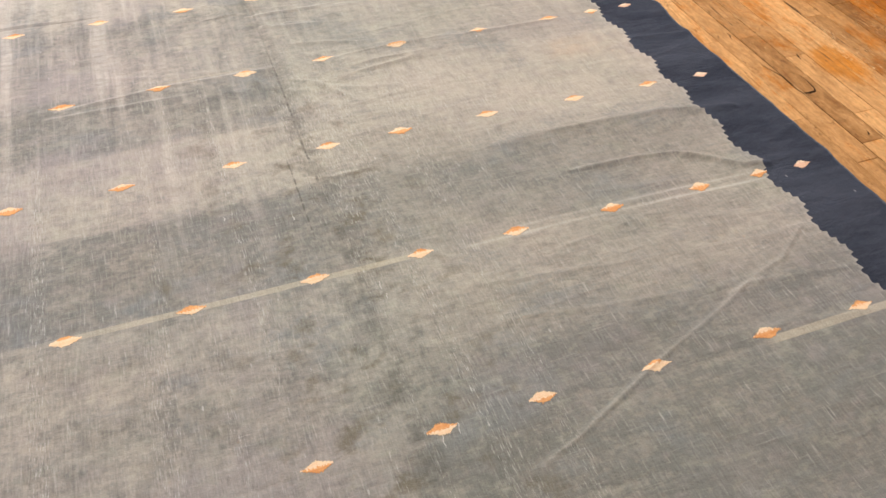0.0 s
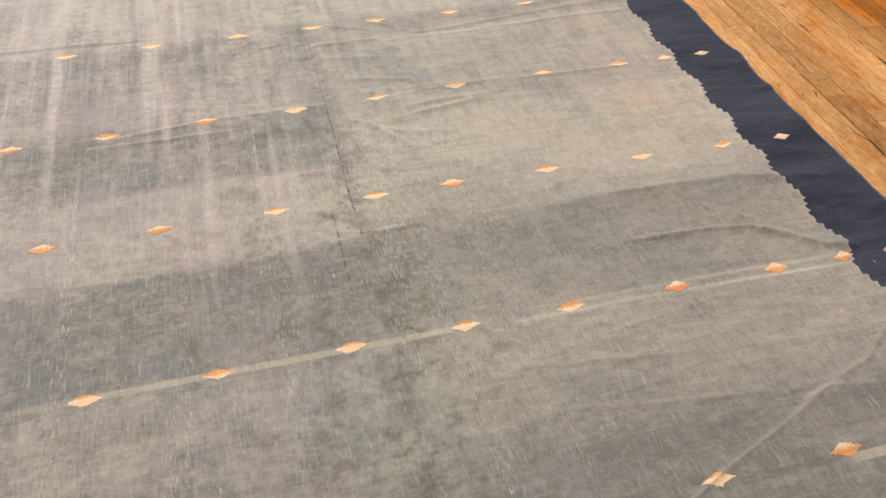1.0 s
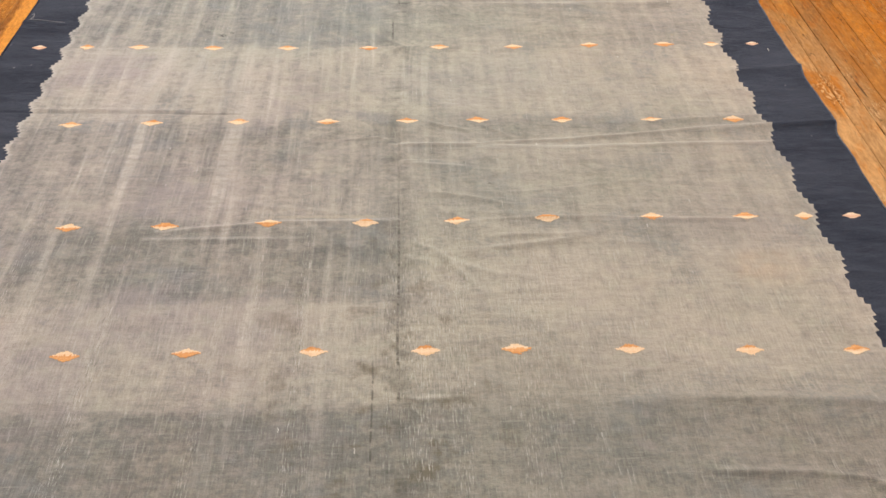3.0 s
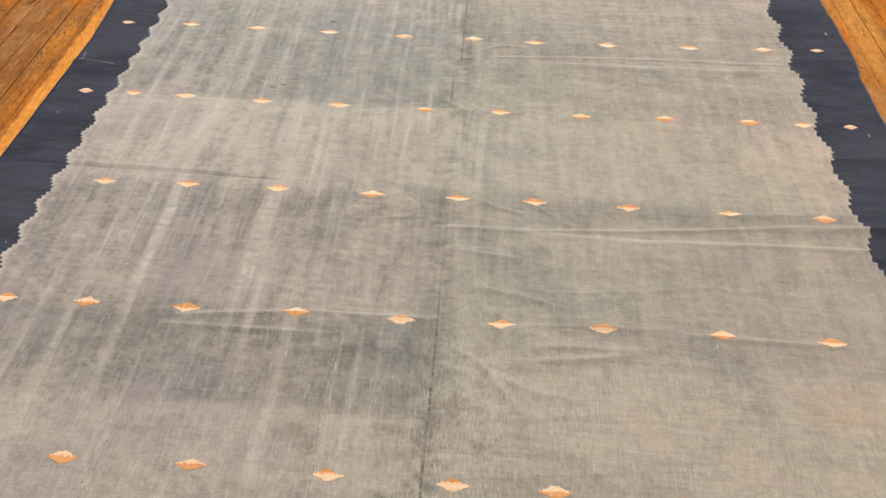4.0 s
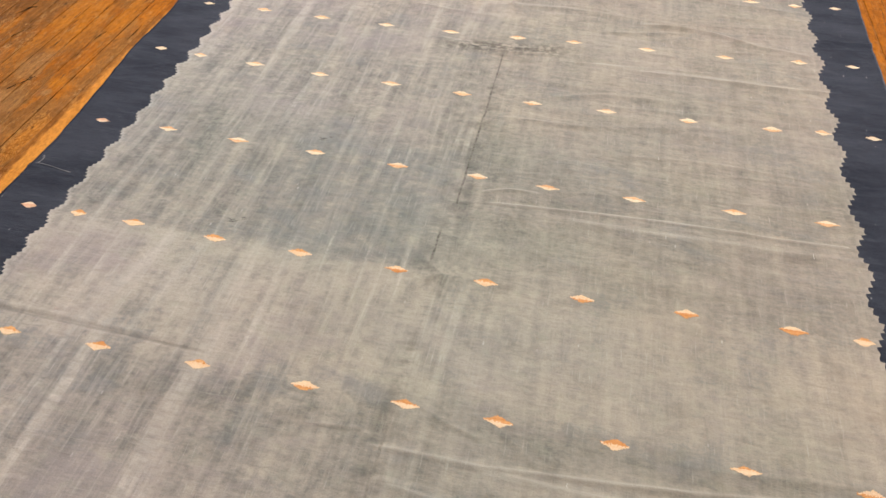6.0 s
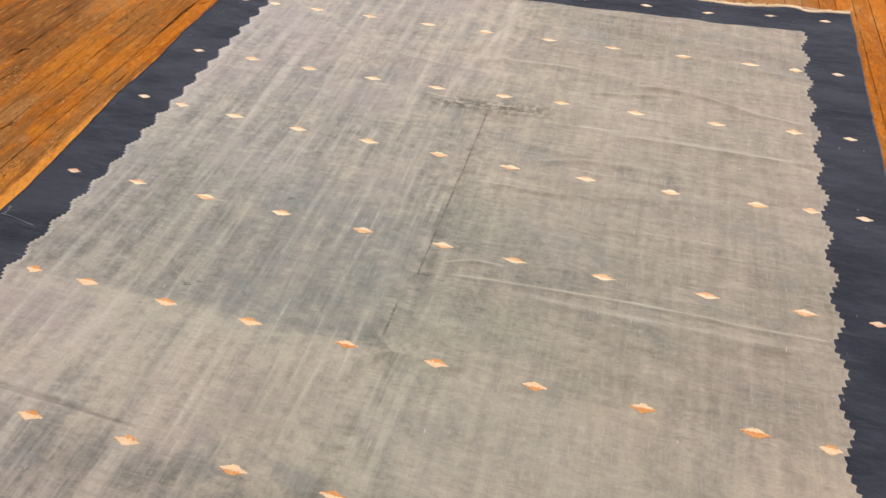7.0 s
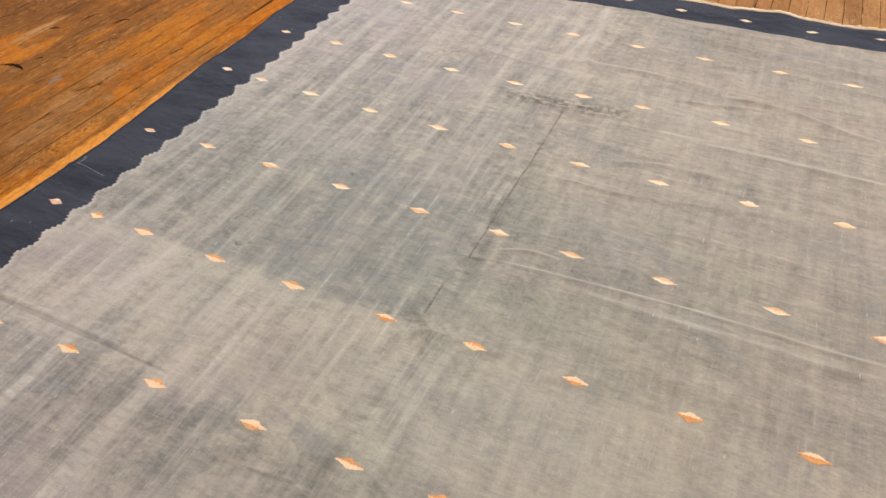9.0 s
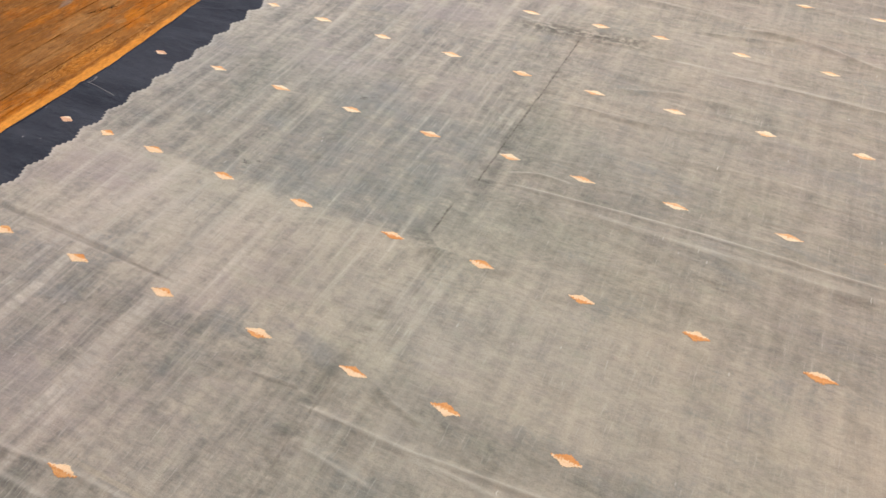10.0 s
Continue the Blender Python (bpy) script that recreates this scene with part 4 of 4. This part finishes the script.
cloth_piece("field", inside, FIELD, "faded beige and grey-blue woven field with creases")
cloth_piece("border", ~inside, NAVY, "dark navy woven border with stepped inner edge")


# motifs: stepped lozenges, woven in bands
dice = random.Random(11)


def diamond(x, y, width, high, pale=False):
    """A woven lozenge: two colours that meet along its length in a comb of threads, tips drawn out to points."""
    rows, cols = 12, 32
    flip = dice.random() < 0.7
    cut = (6.6 if flip else 5.2) + dice.uniform(-1.6, 1.6)
    lean, blunt = dice.uniform(-0.10, 0.10), dice.uniform(0.06, 0.20)
    filled = {}
    comb = [dice.uniform(-0.9, 0.9) for _ in range(cols)]
    top = [dice.uniform(-0.6, 0.9) for _ in range(cols)]
    for b in range(rows):
        k = (b + 0.5) / rows * 2 - 1
        half = blunt + (0.98 - blunt) * (1 - abs(k)) ** 1.4
        a0, a1 = -half + lean * k + dice.uniform(-.07, .04), half + lean * k + dice.uniform(-.04, .07)
        for c in range(cols):
            if a0 < (c + 0.5) / cols * 2.2 - 1.1 < a1 and abs(b - 5.5) < 5.6 - max(0.0, top[c]) * 0.9:
                filled[b, c] = int((b + comb[c] >= cut) != flip)
    corners, verts, faces, marks = {}, [], [], []

    def corner(b, c, low):
        if (b, c, low) not in corners:
            corners[b, c, low] = len(verts)
            verts.append([x + width * 0.5 * (c / cols * 2.2 - 1.1), y + high * (b / rows - 0.5), -0.003 if low else 0.0010])
        return corners[b, c, low]

    for (b, c), mark in filled.items():
        faces.append((corner(b, c, 0), corner(b, c + 1, 0), corner(b + 1, c + 1, 0), corner(b + 1, c, 0)))
        marks.append(mark)
        for (db, dc), p, q in (((-1, 0), (b, c), (b, c + 1)), ((1, 0), (b + 1, c + 1), (b + 1, c)), ((0, -1), (b + 1, c), (b, c)), ((0, 1), (b, c + 1), (b + 1, c + 1))):
            if (b + db, c + dc) not in filled:
                faces.append((corner(*p, 1), corner(*q, 1), corner(*q, 0), corner(*p, 0)))
                marks.append(mark)
    verts = np.array(verts)
    verts[:, 2] += lift(verts[:, 0], verts[:, 1])
    # far rows take paler colours that stand in for sheen and blur
    worn = y > (0.65 if pale else 0.3)
    return mesh_from("diamond", verts, faces, SAND if pale else FAR_ORANGE if worn else ORANGE, False, (IVORY if worn else ROSE) if pale else IVORY if worn else PEACH, marks)


def motif_row(ys, columns, left=None, right=None, ends=False, slip=0.0):
    """One row of motifs: its height at the one edge, the middle and the other edge, and where each stands across."""
    bend = np.polyfit([-1.4, 0.0, 1.4], ys, 2)
    for i, x in enumerate(columns):
        small = ends and i in (0, len(columns) - 1)
        y = float(np.polyval(bend, x)) + dice.uniform(-0.003, 0.003)
        part("diamond", diamond(x, y, dice.uniform(0.058, 0.068) if small else dice.uniform(0.074, 0.086), dice.uniform(0.030, 0.036) * (0.92 if y > 0.3 else 1.0)), rug)
    for x, off in ((left, slip), (right, 0.0)):
        if x is not None:
            y = float(np.polyval(bend, x)) + off
            part("diamond", diamond(x, y, dice.uniform(0.054, 0.062), 0.026 if y > 0.3 else 0.030, True), rug)


motif_row((-2.93, -2.93, -2.94), (-1.21, -1.0, -0.72, -0.43, -0.12, 0.15, 0.43, 0.73, 1.02, 1.21), -1.37, 1.37, True)
motif_row((-2.46, -2.464, -2.50), (-1.13, -0.85, -0.55, -0.24, 0.034, 0.276, 0.564, 0.872, 1.15), -1.36, 1.36)
motif_row((-1.95, -1.95, -1.988), (-1.21, -1.0, -0.721, -0.429, -0.119, 0.164, 0.438, 0.731, 1.019, 1.219), -1.37, 1.369, True)
motif_row((-1.44, -1.432, -1.468), (-1.13, -0.851, -0.553, -0.237, 0.048, 0.278, 0.569, 0.877, 1.154), -1.36, 1.358)
motif_row((-0.974, -0.967, -0.964), (-1.20, -0.977, -0.701, -0.403, -0.119, 0.150, 0.418, 0.734, 1.017, 1.200), -1.37, 1.347, True)
motif_row((-0.482, -0.473, -0.488), (-1.115, -0.848, -0.560, -0.262, 0.007, 0.247, 0.535, 0.844, 1.129))
motif_row((0.006, -0.011, 0.004), (-1.195, -1.0, -0.722, -0.443, -0.136, 0.132, 0.415, 0.709, 1.0, 1.188), -1.372, 1.35, True)
motif_row((0.503, 0.469, 0.500), (-1.128, -0.854, -0.560, -0.260, 0.020, 0.260, 0.546, 0.867, 1.156), -1.388, 1.366, slip=-0.015)
motif_row((1.012, 0.962, 1.018), (-1.239, -0.995, -0.714, -0.418, -0.133, 0.144, 0.426, 0.728, 1.030, 1.210), -1.420, 1.388, True)
motif_row((1.432, 1.437, 1.522), (-1.132, -0.857, -0.561, -0.272, 0.018, 0.258, 0.561, 0.882, 1.179), -1.397, 1.393)
motif_row((1.972, 1.993, 2.046), (-1.270, -1.046, -0.770, -0.474, -0.189, 0.113, 0.411, 0.732, 1.024, 1.218), -1.436, 1.397, True)
for x, y in ((-1.22, 2.43), (-0.933, 2.444), (-0.642, 2.459), (-0.347, 2.464), (-0.055, 2.474), (0.216, 2.476), (0.525, 2.478), (0.828, 2.497), (1.125, 2.535), (1.386, 2.561)):
    part("diamond", diamond(x, y + 0.012, 0.062, 0.026, True), rug)

# edge cords along both long sides
for name, i, cord in (("selvedge", 0, NAVY_CORD), ("selvedge", ns, EDGE_BLUE)):
    pts = [(PX[j, i], PY[j, i], max(PZ[j, i] - 0.0005, FLOOR_Z + 0.004) + 0.0006 * dice.uniform(-1, 1)) for j in range(0, nv + 1, 4)]
    part(name, mesh_from(name, *tube(pts, 0.0034), cord, True), rug, "frayed navy edge cord")

# knotted fringe along the far end
pts = [(PX[nv, i], PY[nv, i] + 0.004 + 0.003 * dice.uniform(-1, 1), max(PZ[nv, i], FLOOR_Z + 0.004) + 0.0025 * dice.uniform(-1, 1)) for i in range(0, ns + 1)]
part("fringe_cord", mesh_from("fringe_cord", *tube(pts, 0.0095), CREAM, True), rug, "cream twisted end cord")
verts, faces = [], []
for k in range(4200):
    i = dice.randrange(ns + 1)
    x, y, z = PX[nv, i] + dice.uniform(-.005, .005), PY[nv, i] + 0.004, max(PZ[nv, i], FLOOR_Z + .004)
    tuft = 0.5 + 0.5 * float(soft_noise(x * 31.0, 3.0, 3))
    long, sway, w = dice.uniform(0.014, 0.032) + 0.026 * tuft ** 2, dice.uniform(-0.014, 0.014), dice.uniform(0.0010, 0.0026)
    z += dice.uniform(-0.003, 0.009) * (0.5 + tuft)
    a = len(verts)
    for t in (0, 0.5, 1):
        for dx, dz in ((-w, 0.0), (0.0, 0.0018), (w, 0.0)):
            verts.append((x + dx * (1.1 - t) + sway * t * t, y + long * t, z + 0.002 + 0.002 * t * (1 - t) + dz * (1 - t) - (z - FLOOR_Z) * t * 0.7))
    for t in (0, 1):
        for c in (0, 1):
            q = a + t * 3 + c
            faces.append((q, q + 1, q + 4, q + 3))
tagged(part("fringe", mesh_from("fringe", verts, faces, CREAM), rug, "short frayed cream cotton fringe"), kind="stuff")


# a loose thread with its loop on the border
def on_cloth(points, extra=0.0015):
    return [(x, y, float(lift(x, y)) + extra) for x, y in points]


run = [(-1.477 + 0.145 * t + 0.002 * math.sin(9 * t), 0.205 - 0.018 * t + 0.003 * math.sin(5 * t)) for t in np.linspace(0, 1, 16)]
part("loose_thread", mesh_from("loose_thread", *tube(on_cloth(run), 0.0011, 5), LINT, True), rug, "pale loose thread")
loop = [(-1.468 + 0.005 * math.cos(w), 0.226 + 0.020 * math.sin(w)) for w in np.linspace(-1.9, 2.6, 14)]
part("loose_thread", mesh_from("loose_thread", *tube(on_cloth(loop, 0.003), 0.0013, 5), LINT, True), rug, "pale loose thread")


# dark worn marks and specks, pale scratches: all built as bits of thread
DARK_BIT = thread("dark_thread", (0.09, 0.09, 0.09), (0.19, 0.185, 0.17))
PALE_BIT = thread("pale_thread", (0.55, 0.53, 0.48), (0.72, 0.70, 0.65))
for x, y, size, turns in ((-0.70, 0.077, 0.020, 3), (-0.668, 0.095, 0.012, 2), (-0.561, 0.559, 0.022, 3), (-0.535, 0.575, 0.012, 2), (0.26, -0.802, 0.008, 1), (0.82, -0.83, 0.005, 1), (0.86, -1.55, 0.004, 1)):
    curl = [(x + size * (t - 0.5) + 0.4 * size * math.sin(7 * turns * t), y + 0.35 * size * math.cos(5 * turns * t + x * 40)) for t in np.linspace(0, 1, 10 * turns)]
    part("loose_thread", mesh_from("loose_thread", *tube(on_cloth(curl, 0.0004), 0.0005, 5), DARK_BIT, True), rug, "tiny dark mark in the weave, built as a curl of thread")
for x, y, size, lean in ((0.029, -2.04, 0.030, 0.10), (0.034, -2.075, 0.018, 0.15), (0.068, -2.49, 0.028, 0.15), (0.026, -2.51, 0.030, 0.10), (-0.12, -1.72, 0.016, -0.1), (-0.30, -1.66, 0.014, 0.0), (0.43, -0.62, 0.014, 0.0), (0.62, 0.70, 0.018, 0.1), (1.09, 0.30, 0.022, 0.0), (1.44, 0.62, 0.026, 0.0), (1.40, -0.05, 0.02, 0.1)):
    line = [(x + lean * size * t + 0.0012 * math.sin(8 * t + x * 30), y + size * t) for t in np.linspace(0, 1, 8)]
    part("loose_thread", mesh_from("loose_thread", *tube(on_cloth(line, 0.0008), 0.0009, 5), PALE_BIT, True), rug, "short pale scratch along the warp, built as a thread")


# ---- ceiling lights, assumed and out of view
def ceiling_light():
    top = new("ceiling_light")
    tagged(top, "assumed unseen ceiling light, slim and white with a long flat diffuser", "lamp", "ceiling lights")
    part("housing", mesh_from("housing", *box(-.2, .2, -.62, .62, -.05, 0), WHITE), top)
    part("diffuser", mesh_from("diffuser", *box(-.168, .168, -.588, .588, -.070, -.052), LIT), top, "glowing white diffuser")
    for x0, x1, y0, y1 in ((-.2, -.17, -.62, .62), (.17, .2, -.62, .62), (-.17, .17, -.62, -.59), (-.17, .17, .59, .62)):
        part("rim", mesh_from("rim", *box(x0, x1, y0, y1, -.09, -.05), WHITE), top)
    return top


light = ceiling_light()
light.matrix_world = pose(LAMPS[0][0], LAMPS[0][1], CEILING)
for lx, ly, _ in LAMPS[1:]:
    copy_thing(light, pose(lx, ly, CEILING))


# ---- floor boards
toss = random.Random(5)


def board(x0, x1, y0, y1, z, g, c):
    x0, x1, y0, y1 = x0 + g, x1 - g, y0 + 0.0003, y1 - 0.0003
    v = [(x0, y0, -.022), (x1, y0, -.022), (x1, y1, -.022), (x0, y1, -.022)]
    v += [(x0, y0, z - c), (x1, y0, z - c), (x1, y1, z - c), (x0, y1, z - c)]
    v += [(x0 + c, y0 + c, z), (x1 - c, y0 + c, z), (x1 - c, y1 - c, z), (x0 + c, y1 - c, z)]
    f = [(8, 9, 10, 11)]
    for a in (0, 4):
        f += [(a + k, a + (k + 1) % 4, a + 4 + (k + 1) % 4, a + 4 + k) for k in range(4)]
    return v, f


def shown(x0, x1, y0, y1):
    """Bare floor in the camera's view beside and beyond the rug."""
    return (x0 > -3.1 and x1 < -1.48 and y1 > -0.4 and y0 < 2.9) or (x1 > 1.44 and x0 < 2.45 and y1 > -2.4 and y0 < 3.5) or (-1.5 < x0 < 1.6 and y1 > 2.5 and y0 < 3.6)


JOINTS = {-1: (-1.31, 0.4), 0: (-0.81, 0.93), 1: (-1.79, -1.30, -0.90), -2: (-1.47,), 41: (1.63,), 44: (1.44,), 46: (1.03,)}
rest_v, rest_f, count = [], [], 0
k = math.ceil((SEAM - X1) / PITCH)
while SEAM - k * PITCH > X0 + PITCH:
    x1 = SEAM - k * PITCH
    x0 = x1 - PITCH
    gap = random.Random(k).choice([(0.0009, 0.0018), (0.0013, 0.0024), (0.0016, 0.0022)]) if x0 > 1.5 else random.Random(k).choice([(0.0006, 0.0011), (0.0009, 0.0014), (0.0012, 0.0018), (0.0015, 0.002)])
    y = Y0 - toss.uniform(0, 1.2)
    while y < Y1:
        end = y + toss.choice((0.6, 0.9, 1.2, 1.5, 1.9, 2.4)) * toss.uniform(0.9, 1.15)
        for joint in JOINTS.get(k, ()):
            if y + 0.2 < joint < end + 0.3:
                end = joint
        a, b = max(y, Y0), min(end, Y1)
        if b - a > 0.05:
            v, f = board(x0, x1, a, b, FLOOR_Z - toss.uniform(0, 0.0008), *gap)
            if shown(x0, x1, a, b) and count < 300:
                part("floor_board", mesh_from("floor_board", v, f, OAK_LIT_EDGE if k == 37 else OAK), floor)
                count += 1
            else:
                n = len(rest_v)
                rest_v += v
                rest_f += [tuple(q + n for q in face) for face in f]
        y = end
    k += 1
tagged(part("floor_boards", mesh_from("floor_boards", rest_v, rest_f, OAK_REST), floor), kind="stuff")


# splits and gouges in the boards: dark slivers laid on top for their inner shade
def split(line, widths):
    verts, faces = [], []
    run = Vector(line[-1]) - Vector(line[0])
    nx, ny = Vector((run.y, -run.x)).normalized()
    fine = np.linspace(0, len(line) - 1, 6 * (len(line) - 1) + 1)
    xs, ys = (np.interp(fine, range(len(line)), [q[k] for q in line]) for k in (0, 1))
    ws = np.interp(fine, range(len(line)), widths)
    for x, y, w in zip(xs, ys, ws):
        off, a, b = w * toss.uniform(-0.35, 0.35), w * toss.uniform(0.5, 1.0), w * toss.uniform(0.5, 1.0)
        x, y = x + off * nx, y + off * ny
        verts += [(x - a * nx, y - a * ny, FLOOR_Z + 0.0004), (x, y, FLOOR_Z + 0.0009), (x + b * nx, y + b * ny, FLOOR_Z + 0.0004)]
    for i in range(len(fine) - 1):
        for c in (0, 1):
            a = i * 3 + c
            faces.append((a, a + 1, a + 4, a + 3))
    part("split", mesh_from("split", verts, faces, DARK), floor, "dark sliver standing in for a split in the wood")


split([(-1.668, 1.47), (-1.664, 1.60), (-1.668, 1.75), (-1.664, 1.86), (-1.66, 1.88)], (0.001, 0.004, 0.007, 0.005, 0.001))
split([(-1.64, 1.86), (-1.62, 1.89), (-1.60, 1.91)], (0.002, 0.005, 0.001))
split([(1.60, -1.48), (1.625, -1.56), (1.622, -1.64), (1.63, -1.67)], (0.001, 0.003, 0.0026, 0.0015))
split([(1.625, -1.672), (1.650, -1.680), (1.677, -1.674), (1.69, -1.65)], (0.003, 0.006, 0.006, 0.001))
split([(1.686, -1.655), (1.690, -1.62), (1.688, -1.58)], (0.003, 0.0015, 0.0006))
split([(1.682, -1.93), (1.688, -1.91)], (0.004, 0.001))
split([(1.758, -1.50), (1.762, -1.475), (1.77, -1.46)], (0.001, 0.004, 0.001))
split([(1.603, -1.30), (1.61, -1.28), (1.612, -1.26)], (0.001, 0.004, 0.001))
split([(0.54, 2.62), (0.541, 2.72), (0.545, 2.80), (0.54, 2.86)], (0.004, 0.005, 0.003, 0.001))
split([(-2.70, 1.20), (-2.685, 1.27), (-2.67, 1.33), (-2.65, 1.38)], (0.002, 0.011, 0.015, 0.002))
split([(-2.33, 1.10), (-2.33, 1.17), (-2.32, 1.22)], (0.001, 0.007, 0.001))
split([(-2.06, 0.58), (-2.05, 0.64)], (0.003, 0.001))
split([(-2.315, 0.635), (-2.29, 0.652), (-2.255, 0.662), (-2.225, 0.656), (-2.195, 0.645)], (0.002, 0.011, 0.015, 0.013, 0.003))
split([(-2.19, 1.15), (-2.17, 1.185), (-2.165, 1.215), (-2.14, 1.235)], (0.001, 0.006, 0.012, 0.002))
split([(-2.09, 0.965), (-2.075, 1.01), (-2.05, 1.06)], (0.004, 0.003, 0.001))
split([(-2.40, 0.99), (-2.38, 1.015), (-2.36, 1.02)], (0.004, 0.010, 0.003))
split([(-2.225, 0.745), (-2.205, 0.765)], (0.004, 0.007))
split([(-1.845, 0.62), (-1.825, 0.67), (-1.805, 0.71)], (0.001, 0.004, 0.002))
split([(-1.735, 1.02), (-1.732, 1.06), (-1.72, 1.10)], (0.001, 0.005, 0.002))
split([(-2.13, 0.80), (-2.11, 0.81)], (0.004, 0.001))
split([(-1.86, 0.60), (-1.84, 0.66)], (0.005, 0.001))
split([(-1.60, 1.05), (-1.598, 1.12), (-1.60, 1.18)], (0.001, 0.004, 0.001))
